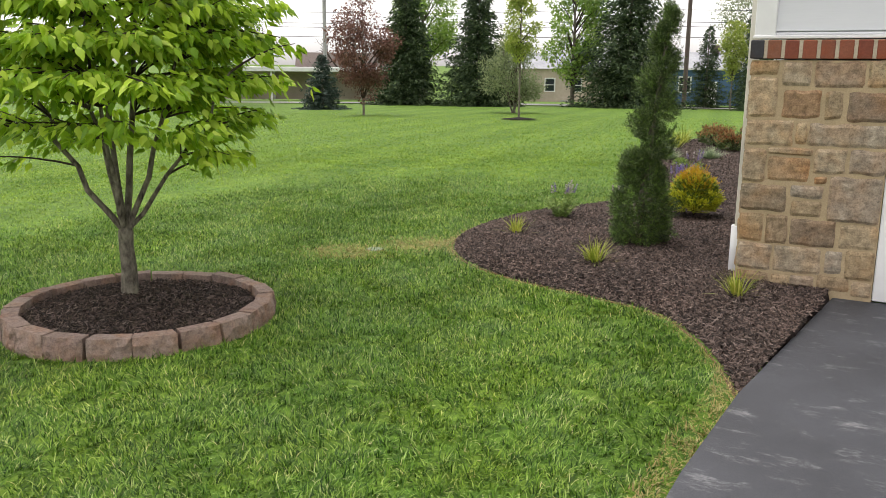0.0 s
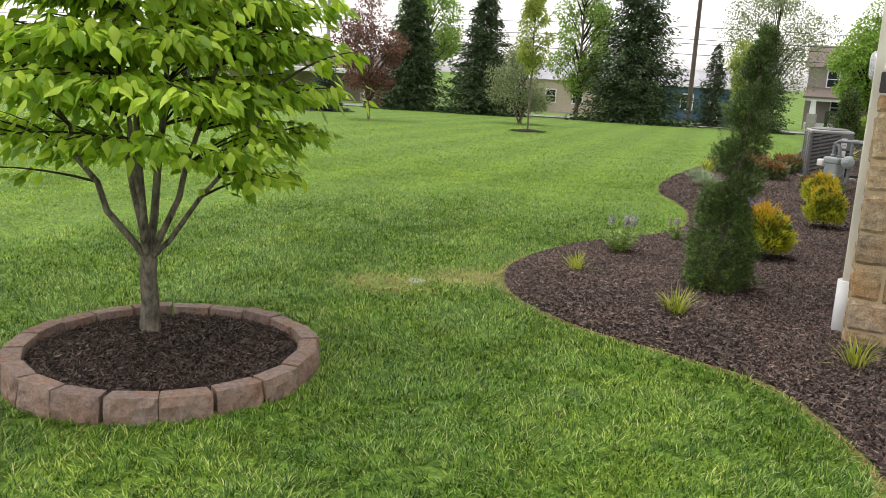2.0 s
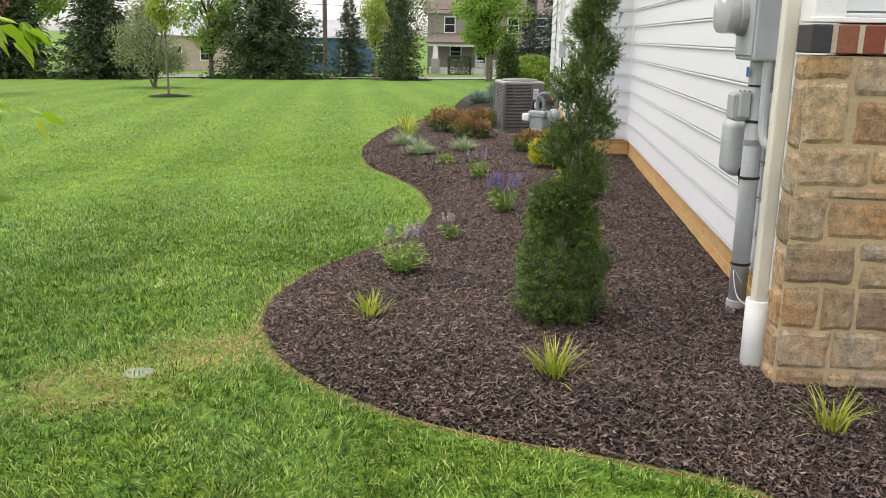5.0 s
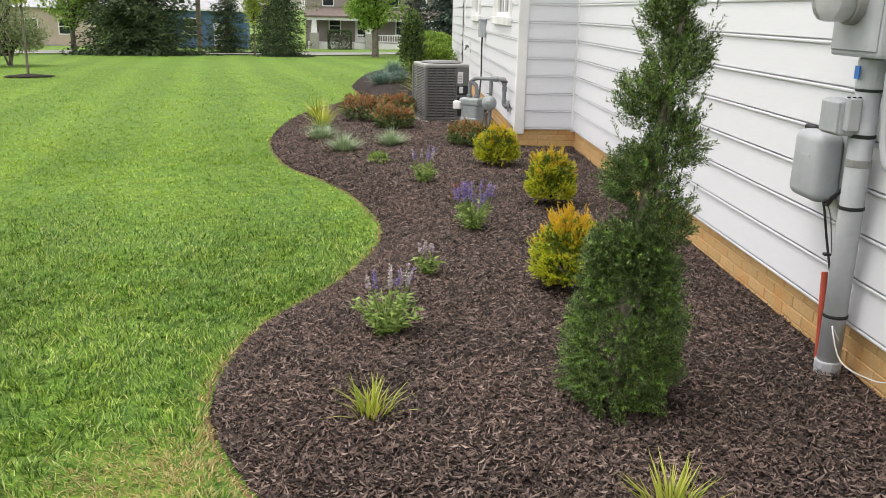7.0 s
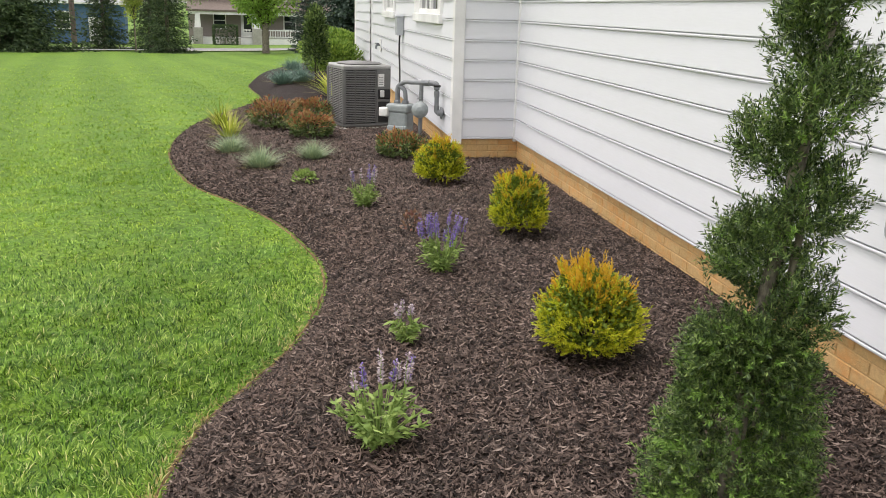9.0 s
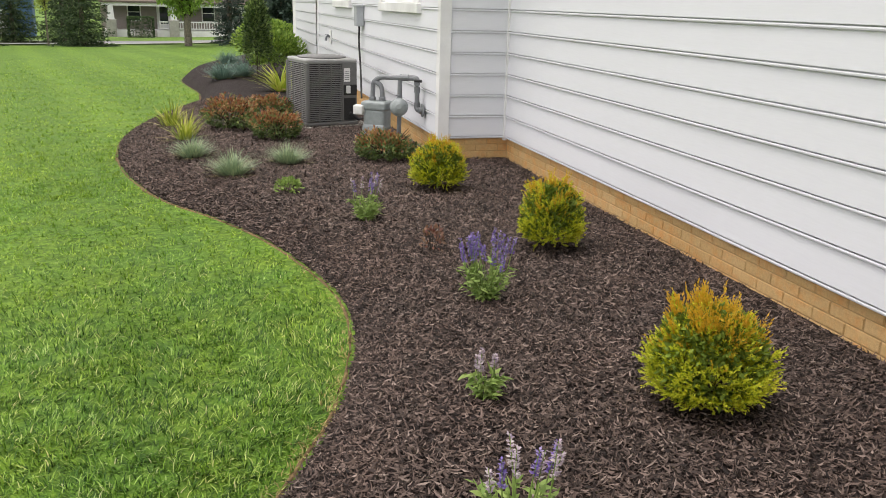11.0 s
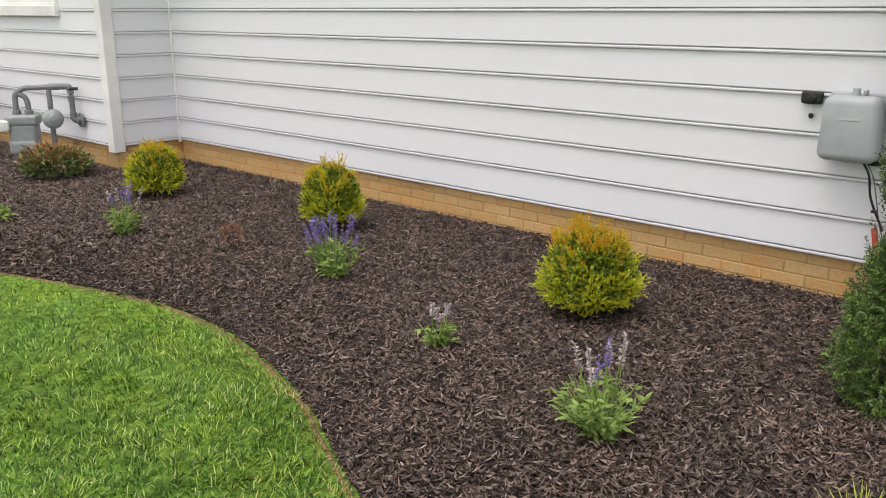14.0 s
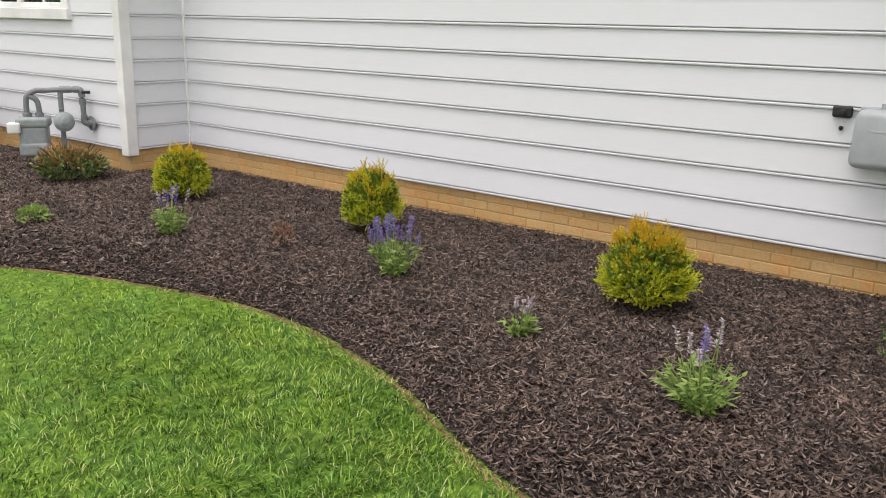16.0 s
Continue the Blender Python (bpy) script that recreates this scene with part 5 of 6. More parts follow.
    part("eye", lathe([(0.016, 0), (0.018, 0.004), (0.01, 0.012)], 14), M_ACDARK, b).matrix_basis = pose(-0.03, -0.005, 0, 0, -90, 0)
    part("cord", rod([(-0.012, 0, -0.02), (-0.01, 0, -0.065)], 0.0015, 5), M_LABEL, b)
    part("plug", lathe([(0.004, -0.012), (0.01, -0.004), (0.01, 0.006), (0.004, 0.01)], 10, (-0.01, 0, -0.075)), M_BLACK, b)
    # grey elbow pipe from the meter box into the wall
    e = part("branch_conduit", rod(bend([(-0.87, 5.84, 1.27), (-0.87, 5.83, 1.1), (-0.868, 5.8, 0.93), (-0.85, 5.76, 0.88), (-0.79, 5.74, 0.87)]), 0.02, 10), M_CONDUIT)
    tagged(e, "thin grey conduit bending into the wall", "conduit")
    f = part("wall_grommet", lathe([(0.026, 0), (0.03, 0.004), (0.028, 0.02)], 14), M_BLACK)
    f.matrix_basis = pose(FACE + 0.002, 5.74, 0.87, 0, -90, 0)
    tagged(f, "black rubber grommet where the conduit enters the wall", "grommet")
    # ground wire and outdoor plug near the foundation
    g = part("ground_wire", rod(bend([(-0.86, 5.93, 0.2), (-0.91, 5.9, 0.27), (-0.9, 5.82, 0.16), (-0.84, 5.7, 0.14), (-0.82, 5.62, 0.17)]), 0.0025, 6), M_LABEL)
    tagged(g, "loose white wire looped round the conduit foot", "wire")
    k = part("sensor_cable", rod(bend([(FACE - 0.02, 5.5, 0.33), (FACE - 0.02, 5.54, 0.27), (-0.8, 5.57, 0.2), (-0.8, 5.58, 0.1), (-0.8, 5.59, -0.02)]), 0.0045, 6), M_BLACK)
    tagged(k, "short black cable down the foundation", "cable")
    q = part("wall_plug", lathe([(0.02, 0), (0.022, 0.02), (0.012, 0.035)], 12), M_ACDARK)
    q.matrix_basis = pose(FACE, 5.49, 0.345, 0, -90, 0)
    tagged(q, "small dark grey plug on the siding", "wall fitting")


electric_gear()


def downspout():
    t = thing("downspout", -0.975, 5.2, 0, "cream metal downspout running into a white plastic drain pipe", "downspout")
    bm = box(-0.027, 0.025, -0.034, 0.034, 0.22, TOP, 0.007, 2)
    part("spout", bm, M_CREAM, t)
    part("drain_pipe", lathe([(0.05, -0.1), (0.05, 0.335), (0.046, 0.34), (0.043, 0.3)], 26), M_PVC, t, "white plastic drain pipe", True)
    part("bracket", box(-0.04, 0.2, -0.05, 0.05, 1.9, 1.93), M_CREAM, t)


downspout()

# small fixtures on the far wall
def far_fixtures():
    d = thing("disconnect_box", JUT_X - 0.012, 15.25, 1.04, "small grey electrical disconnect box with a cable", "electrical box")
    part("cabinet", box(-0.09, 0.0, -0.09, 0.09, 0.0, 0.24, 0.01, 2), M_BOX, d)
    part("hood", box(-0.1, 0.0, -0.1, 0.1, 0.22, 0.25, 0.008), M_BOX, d)
    part("whip", rod(bend([(-0.04, 0, 0.0), (-0.04, 0.02, -0.2), (-0.05, -0.15, -0.5), (-0.1, -0.5, -0.8)]), 0.012, 8), M_ACDARK, d, "flexible dark cable")
    f = thing("hose_tap", JUT_X - 0.012, 18.0, 0.8, "small brass-grey hose tap on the siding", "hose tap")
    part("mount", box(-0.015, 0.0, -0.08, 0.08, -0.1, 0.1, 0.006), M_TRIM, f)
    part("spout", rod(bend([(0.0, 0, 0), (-0.06, 0, 0.0), (-0.08, 0, -0.06)]), 0.016, 8), M_PIPE, f)
    part("handle", lathe([(0.03, 0), (0.034, 0.006), (0.03, 0.012)], 12, (-0.06, 0, 0.02)), M_PIPE, f)


far_fixtures()
M_LID = surface("pale_green_plastic_lid", (0.15, 0.2, 0.12), (0.27, 0.32, 0.22), 20, 0.6, 0, 3, 0.05)
lid = part("irrigation_lid", lathe([(0.06, -0.04), (0.065, 0.0), (0.063, 0.008), (0.055, 0.011), (0.0, 0.012)], 24), M_LID)
lid.matrix_basis = pose(-3.53, 5.11, float(fall(-3.53, 5.11)) - 0.004)
tagged(lid, "round pale green valve lid set in the lawn", "valve lid")


# ---- the distance ----
M_SPRUCE = leafy("spruce_needles", [(0.0, (0.02, 0.042, 0.017)), (0.6, (0.058, 0.1, 0.04)), (1.0, (0.13, 0.185, 0.075))], 0.7, 0.25)
M_BLUESPRUCE = leafy("blue_spruce_needles", [(0.0, (0.022, 0.042, 0.032)), (0.7, (0.055, 0.09, 0.07)), (1.0, (0.11, 0.155, 0.125))], 0.7, 0.2)
M_SPRING = leafy("spring_leaf", [(0.0, (0.14, 0.26, 0.04)), (0.6, (0.26, 0.42, 0.07)), (1.0, (0.38, 0.54, 0.12))], 0.6, 0.4)
M_YOUNGLEAF = leafy("yellow_green_leaf", [(0.0, (0.25, 0.34, 0.05)), (1.0, (0.45, 0.52, 0.12))], 0.6, 0.4)
M_GREYLEAF = leafy("grey_green_leaf", [(0.0, (0.16, 0.21, 0.1)), (1.0, (0.32, 0.37, 0.2))], 0.6, 0.4)
M_PLUM = leafy("plum_leaf", [(0.0, (0.11, 0.05, 0.04)), (0.6, (0.2, 0.095, 0.075)), (1.0, (0.28, 0.15, 0.11))], 0.6, 0.3)
M_ROAD = surface("worn_road", (0.16, 0.16, 0.165), (0.22, 0.22, 0.225), 12, 0.9, 0, 0.5, 0.2)
M_TAN = surface("tan_stucco", (0.42, 0.35, 0.28), (0.5, 0.42, 0.34), 3, 0.9, 0, 0.4, 0.1)
M_TAUPE = surface("taupe_siding", (0.24, 0.21, 0.19), (0.3, 0.265, 0.24), 2, 0.8, 0, 0.3, 0.1, 0.3, (1, 1, 9))
M_BLUEWALL = surface("blue_siding", (0.06, 0.12, 0.22), (0.09, 0.16, 0.27), 2, 0.7, 0, 0.3, 0.1, 0.3, (1, 1, 9))
M_GREYROOF = surface("pale_grey_roof", (0.3, 0.31, 0.33), (0.42, 0.43, 0.45), 4, 0.8, 0, 0.5, 0.2)
M_BROWNROOF = surface("brown_shingle_roof", (0.11, 0.085, 0.075), (0.17, 0.14, 0.12), 6, 0.9, 0, 0.5, 0.3)
M_WHITEP = surface("white_porch_paint", (0.68, 0.68, 0.67), (0.78, 0.78, 0.77), 3, 0.6, 0, 0.5, 0.05)
M_POLE = surface("utility_pole_wood", (0.09, 0.07, 0.055), (0.17, 0.14, 0.12), 6, 0.9, 0, 1, 0.3, 0.2, (1, 1, 0.2))
M_POLEPALE = surface("pale_grey_pole", (0.36, 0.36, 0.35), (0.46, 0.46, 0.45), 6, 0.7, 0.2, 1, 0.1)


def conifer(name, x, y, h, r, mat, seed, label, dense=1.0, skirt=0.04, group=""):
    rng = np.random.default_rng(seed)
    z0 = float(fall(x, y))
    t = thing(name, x, y, z0, label, "conifer", group)
    part("trunk", tubes("trunk", [([(0, 0, -0.2), (0, 0, h * 0.5), (0, 0, h)], [h * 0.02 + 0.03, h * 0.012, 0.01])], 7), M_BARK, t)
    P, D, L = [], [], []
    lev = np.arange(skirt, 0.985, 0.028 / max(0.6, dense))
    for q in lev:
        rr = r * (1 - q) ** 0.85 * (0.9 + 0.25 * rng.random()) + 0.05
        nb = int(7 + 9 * (1 - q))
        for a in rng.uniform(0, 6.283, nb):
            ln = rr * rng.uniform(0.7, 1.12)
            m = int(17 * dense * (0.35 + ln / r))
            k = rng.uniform(0.1, 1.0, m)
            droop = 0.25 + 0.35 * (1 - q)
            o = np.array([math.cos(a), math.sin(a), 0])
            s = np.array([-o[1], o[0], 0])
            b = o * (ln * k)[:, None] + s * (rng.normal(size=m) * 0.13 * ln * (1.15 - k))[:, None]
            b[:, 2] = q * h - droop * ln * k + 0.32 * ln * k * k + rng.normal(size=m) * 0.03 * r
            P.append(b)
            D.append(o + s * rng.normal(size=(m, 1)) * 0.7 + np.array([0, 0, -0.3]) + rng.normal(size=(m, 3)) * 0.3)
    P, D = np.concatenate(P), np.concatenate(D)
    P[:, 2] = np.maximum(P[:, 2], 0.05)
    part("foliage", leaf_mesh("foliage", P, D, rng.uniform(0.06, 0.14, len(P)) * min(r, 2.0), rng.uniform(0.015, 0.03, len(P)) * min(r, 2.0), rng, 0.3, 0.1), mat, t)
    return t


def leafy_tree(name, x, y, h, r, low, mat, seed, label, n=5200, leaf=0.13, trunk=0.09, column=1.0, stems=1):
    rng = np.random.default_rng(seed)
    n, leaf = int(n * 1.8), leaf * 0.72
    z0 = float(fall(x, y))
    t = thing(name, x, y, z0, label, "tree")
    tr = []
    for i in range(stems):
        a = 6.28 * i / max(1, stems) + 0.4
        sp = 0.0 if stems == 1 else r * 0.4
        tr.append(([(0.04 * i, 0, -0.2), (sp * 0.3 * math.cos(a), sp * 0.3 * math.sin(a), low), (sp * math.cos(a), sp * math.sin(a), h * 0.85)], [trunk, trunk * 0.8, 0.015]))
    clumps = []
    for i in range(46):
        d = unit(rng.normal(size=3)) * rng.uniform(0.35, 1.0) ** 0.5
        zz = low + (h - low) * (0.5 + 0.5 * d[2])
        q = (zz - low) / (h - low)
        rr = r * np.interp(q, [0, 0.3, 0.7, 1], [0.6, 1.0, 0.85 * column, 0.25])
        c = np.array([d[0] * rr, d[1] * rr, zz])
        clumps.append(c)
        st = np.array([0, 0, max(low * 0.8, zz - rr * 0.9)])
        tr.append(([st, (st + c) / 2 + [0, 0, 0.1 * r], c], [trunk * 0.35, trunk * 0.2, 0.008]))
    part("trunk", tubes("trunk", tr[:stems], 8), M_BARK, t, smooth=True)
    part("branch_work", tubes("branch_work", tr[stems:], 5), M_TWIG, t)
    ci = rng.integers(0, len(clumps), n)
    u = unit(rng.normal(size=(n, 3))) * rng.uniform(0.2, 1.0, (n, 1)) ** 0.5
    P = np.array(clumps)[ci] + u * r * np.array([0.34, 0.34, 0.3])
    part("crown", leaf_mesh("crown", P, u + rng.normal(size=(n, 3)) * 0.6 + np.array([0, 0, -0.3]), leaf * rng.uniform(0.7, 1.3, n), leaf * 0.32, rng), mat, t)
    return t


conifer("spruce_tree", -26.9, 42.2, 7.6, 2.3, M_SPRUCE, 201, "tall dark green spruce at the lawn's end", 1.9, 0.02, "tall spruces along the road")
conifer("spruce_tree", -22.6, 42.9, 7.0, 2.5, M_SPRUCE, 202, "tall dark green spruce at the lawn's end", 1.9, 0.02, "tall spruces along the road")
conifer("spruce_tree", -15.4, 47.0, 9.2, 3.5, M_SPRUCE, 203, "broad dense dark green spruce at the lawn's end", 2.4, 0.01, "tall spruces along the road")
conifer("blue_spruce", -24.8, 31.8, 2.5, 1.15, M_BLUESPRUCE, 204, "small bluish spruce on the lawn", 1.2, 0.03)
conifer("spruce_tree", -11.8, 49.8, 4.6, 1.35, M_SPRUCE, 205, "medium dark spruce near the road", 1.2, 0.01, "tall spruces along the road")
conifer("spruce_tree", -8.4, 46.8, 5.2, 1.35, M_SPRUCE, 206, "medium dark spruce near the road", 1.2, 0.01, "tall spruces along the road")
conifer("spruce_tree", -9.7, 50.5, 5.6, 1.3, M_SPRUCE, 207, "medium dark spruce near the road", 1.2, 0.01, "tall spruces along the road")
conifer("blue_spruce", 0.3, 47.0, 8.5, 2.4, M_BLUESPRUCE, 208, "broad bluish spruce beyond the house corner", 2.0, 0.02)
conifer("blue_spruce", -1.9, 50.0, 4.5, 1.1, M_BLUESPRUCE, 209, "bluish spruce beyond the house corner", 1.2, 0.02)
leafy_tree("plum_tree", -18.9, 26.7, 4.6, 1.25, 0.7, M_PLUM, 211, "purple-leaved plum tree on the lawn", 5200, 0.13, 0.05)
leafy_tree("young_tree", -12.45, 26.6, 4.6, 0.62, 1.75, M_YOUNGLEAF, 212, "slender young tree with yellow-green leaves", 2400, 0.13, 0.035, 0.8)
leafy_tree("grey_green_shrub", -15.7, 32.9, 3.1, 1.35, 0.4, M_GREYLEAF, 213, "tall airy grey-green shrub with several stems", 4800, 0.13, 0.04, 1.0, 5)
leafy_tree("broadleaf_tree", -18.9, 47.6, 9.5, 1.9, 1.2, M_SPRING, 214, "columnar green tree beside the spruces", 6000, 0.24, 0.14)
leafy_tree("broadleaf_tree", -30.5, 50.0, 10.0, 2.2, 1.2, M_SPRING, 215, "tall green tree behind the spruces", 6000, 0.26, 0.14)
leafy_tree("young_tree", -10.0, 47.8, 4.8, 0.85, 1.6, M_YOUNGLEAF, 216, "slender young tree with yellow-green leaves", 2400, 0.16, 0.045)
leafy_tree("round_crowned_tree", -3.9, 46.5, 6.0, 1.85, 1.5, M_SPRING, 217, "round-crowned green tree on the verge", 7000, 0.2, 0.19)
leafy_tree("broadleaf_tree", -34.0, 34.0, 9.0, 2.4, 1.0, M_SPRING, 218, "tall green tree at the edge of the lawn", 6500, 0.26, 0.14)
leafy_tree("airy_tree", -11.5, 66.0, 10.5, 3.6, 2.2, M_GREYLEAF, 219, "tall airy tree with thin pale foliage", 6000, 0.24, 0.12)
leafy_tree("broadleaf_tree", -46.0, 44.0, 9.0, 3.2, 1.2, M_SPRING, 220, "spreading green tree far across the lawn", 6500, 0.3, 0.15)


def bare_tree(x, y, h, seed):
    rng = np.random.default_rng(seed)
    t = thing("bare_tree", x, y, float(fall(x, y)), "leafless grey tree behind the buildings", "tree", "bare trees")
    segs = []

    def grow(p, d, ln, r, depth):
        q = p + d * ln
        segs.append(([p, (p + q) / 2 + rng.normal(size=3) * ln * 0.04, q], [r, r * 0.85, r * 0.7]))
        if depth:
            for _ in range(3):
                grow(q, unit(d + rng.normal(size=3) * 0.42 + np.array([0, 0, 0.12])), ln * rng.uniform(0.6, 0.8), r * 0.6, depth - 1)

    grow(np.array([0, 0, -0.2]), np.array([0.03, 0, 1.0]), h * 0.28, h * 0.018, 5)
    part("branch_work", tubes("branch_work", segs, 4), M_TWIG, t)


bare_tree(-58, 78, 11, 301)
bare_tree(-66, 74, 10, 302)
bare_tree(-52, 84, 10, 303)


def along(x0, y0, x1, y1, w, z, name, mat, label):
    """A strip of paving laid on the lie of the land."""
    a, b = np.array([x0, y0]), np.array([x1, y1])
    d = unit(b - a)
    s = np.array([-d[1], d[0]]) * w / 2
    V = []
    n = 40
    for k in np.linspace(0, 1, n):
        p = a + (b - a) * k
        for q in (p - s, p + s):
            V.append((q[0], q[1], float(fall(*q)) + z))
    F = [(2 * i, 2 * i + 2, 2 * i + 3, 2 * i + 1) for i in range(n - 1)]
    return tagged(part(name, mesh_np(name, V, F), mat), label, "road", kind="structure")


along(-75, 36, 40, 66, 6.5, 0.05, "road", M_ROAD, "pale worn asphalt road beyond the lawn")
along(-75, 31.5, 40, 61.5, 1.3, 0.06, "pavement", M_CONC, "pale concrete footpath beside the road")


def gable_house(name, x, y, rz, w, d, eave, ridge, wall, roofm, label):
    z0 = float(fall(x, y))
    t = thing(name, x, y, z0 - 0.1, label, "house", rz=rz)
    part("wall", box(-w / 2, w / 2, 0, d, 0, eave), wall, t)
    bm = bmesh.new()
    o = 0.4
    pts = [(-w / 2 - o, -o, eave), (w / 2 + o, -o, eave), (w / 2 + o, d + o, eave), (-w / 2 - o, d + o, eave), (-w / 2 - o, d / 2, ridge), (w / 2 + o, d / 2, ridge)]
    v = [bm.verts.new(p) for p in pts]
    for f in ((0, 1, 5, 4), (2, 3, 4, 5), (0, 4, 3), (1, 2, 5), (3, 2, 1, 0)):
        bm.faces.new([v[i] for i in f])
    bmesh.ops.recalc_face_normals(bm, faces=bm.faces)
    part("roof", bm, roofm, t)
    return t


def wall_window(t, x, z, w, h, y=0.0, mat=None):
    f = part("window", box(x - w / 2 - 0.1, x + w / 2 + 0.1, y - 0.06, y + 0.02, z - 0.1, z + h + 0.1, 0.01), M_WHITEP, t)
    part("pane", box(x - w / 2, x + w / 2, y - 0.075, y - 0.055, z, z + h), M_GLASS, f)
    part("sash_bar", box(x - w / 2, x + w / 2, y - 0.085, y - 0.07, z + h / 2 - 0.03, z + h / 2 + 0.03), M_WHITEP, f)


def porch_house():
    t = gable_house("porch_house", -5.3, 86.0, 3, 12.6, 8.5, 5.7, 7.8, M_TAUPE, M_BROWNROOF, "two-storey taupe house with a white columned porch")
    part("porch_deck", box(-6.0, 6.0, -2.4, 0, 0, 0.75), M_WHITEP, t)
    bm = bmesh.new()
    v = [bm.verts.new(p) for p in ((-6.3, -2.7, 3.1), (6.3, -2.7, 3.1), (6.3, 0, 3.9), (-6.3, 0, 3.9), (-6.3, -2.7, 2.95), (6.3, -2.7, 2.95), (6.3, 0, 2.95), (-6.3, 0, 2.95))]
    for f in ((0, 1, 2, 3), (4, 5, 1, 0), (1, 5, 6, 2), (4, 0, 3, 7), (7, 6, 5, 4)):
        bm.faces.new([v[i] for i in f])
    bmesh.ops.recalc_face_normals(bm, faces=bm.faces)
    part("porch_roof", bm, M_BROWNROOF, t)
    part("porch_beam", box(-6.1, 6.1, -2.55, -2.25, 2.7, 2.98), M_WHITEP, t)
    for x in (-5.4, -0.4, 5.4):
        part("pier", box(x - 0.4, x + 0.4, -2.75, -2.0, 0, 1.6, 0.03), M_CONC, t)
        c = bmesh.new()
        bmesh.ops.create_cone(c, cap_ends=True, segments=4, radius1=0.38, radius2=0.26, depth=1.2)
        part("column", c, M_WHITEP, t).matrix_basis = pose(x, -2.4, 2.2, 0, 0, 45)
    for a, b in ((-1.6, -0.9), (0.0, 5.0)):
        part("rail", box(a, b, -2.5, -2.4, 1.4, 1.5), M_WHITEP, t)
        part("rail", box(a, b, -2.5, -2.4, 0.85, 0.93), M_WHITEP, t)
        for k in np.arange(a + 0.1, b, 0.22):
            part("baluster", box(k - 0.03, k + 0.03, -2.48, -2.42, 0.93, 1.4), M_WHITEP, t)
    for k in range(4):
        part("step", box(-3.6, -1.8, -2.4 - 0.32 * (4 - k), -2.4, 0, 0.19 * (k + 1) - 0.02), M_CONC, t)
    dr = part("door", box(-1.75, -0.55, -0.06, 0.02, 0.75, 2.95, 0.01), M_WHITEP, t, "white framed glazed door")
    part("door_pane", box(-1.5, -0.8, -0.075, -0.05, 1.2, 2.75), M_GLASS, dr)
    for x in (-3.6, 2.6, 4.2):
        wall_window(t, x, 1.5, 0.95, 1.35)
    for x in (-4.2, -1.2, 1.8, 4.4):
        wall_window(t, x, 4.0, 0.9, 1.35)
    part("drainpipe", box(6.0, 6.12, -0.2, -0.08, 0, 5.7), M_WHITEP, t)


porch_house()


def tan_building():
    t = gable_house("tan_building", -36.5, 82.0, 14, 12, 8, 3.4, 5.0, M_TAN, M_GREYROOF, "low tan building across the road")
    for x in (-4, -1.3, 1.4, 4.1):
        wall_window(t, x, 1.2, 0.9, 1.2)
    part("step", box(2.6, 3.6, -0.6, 0, 0, 0.3), M_CONC, t)


def blue_building():
    t = gable_house("blue_building", -18.6, 76.0, 8, 6.5, 7, 3.2, 4.6, M_BLUEWALL, M_GREYROOF, "small blue building with a pale metal roof")
    wall_window(t, -1.2, 1.2, 0.9, 1.2)
    part("fascia", box(-3.7, 3.7, -0.44, -0.36, 3.05, 3.2), M_WHITEP, t)
    part("chimney", box(0.6, 1.2, 3.0, 3.6, 4.0, 5.2), M_BROWNROOF, t)
    part("door", box(0.6, 1.5, -0.05, 0.02, 0.1, 2.1), M_WHITEP, t)


def carport():
    t = thing("carport", -52, 66, float(fall(-52, 66)), "long low white-roofed carport across the road", "carport", rz=38)
    part("canopy", box(-9, 9, -3, 3, 2.7, 3.1, 0.03), M_WHITEP, t)
    for x in (-8.5, -4.2, 0, 4.2, 8.5):
        for y in (-2.7, 2.7):
            part("post", box(x - 0.08, x + 0.08, y - 0.08, y + 0.08, 0, 2.7), M_WHITEP, t)
    part("back_wall", box(-9, 9, 2.8, 2.95, 0, 2.7), M_TAN, t)


def low_house():
    t = gable_house("low_house", -56, 79, 36, 14, 8, 3.0, 5.2, M_TAUPE, M_BROWNROOF, "low house with a brown roof behind the carport")
    for x in (-5, -2, 2, 5):
        wall_window(t, x, 1.1, 1.0, 1.2)


tan_building(), blue_building(), carport(), low_house()


def clipped_bush(x, y, seed):
    rng = np.random.default_rng(seed)
    t = thing("clipped_bush", x, y, float(fall(x, y)), "dark green bush clipped to a rounded block by the porch", "bush")
    part("stem", tubes("stem", [([(0, 0, -0.1), (0, 0, 0.6)], [0.06, 0.03])], 6), M_BARK, t)
    n = 2600
    P = rng.uniform(-1, 1, (n, 3))
    m = np.abs(P).max(1, keepdims=True)
    P = P / m * np.array([0.9, 0.9, 0.75]) + np.array([0, 0, 0.8])
    part("foliage", leaf_mesh("foliage", P, P - [0, 0, 0.8] + rng.normal(size=(n, 3)) * 0.5, 0.16, 0.05, rng), M_SPRUCE, t)


clipped_bush(-8.0, 79.5, 401)


def utility_pole(x, y, h, r, mat, arm, label):
    t = thing("utility_pole", x, y, float(fall(x, y)), label, "utility pole")
    part("pole", tubes("pole", [([(0, 0, -0.5), (0, 0, h * 0.5), (0, 0, h)], [r, r * 0.9, r * 0.75])], 10), mat, t, smooth=True)
    if arm:
        part("crossarm", box(-1.2, 1.2, -0.06, 0.06, h - 0.9, h - 0.76), mat, t)
    else:
        part("lamp_arm", rod(bend([(0, 0, h - 1.2), (0.6, 0, h - 0.8), (1.5, 0, h - 0.75)]), 0.04, 6), mat, t)
    return t


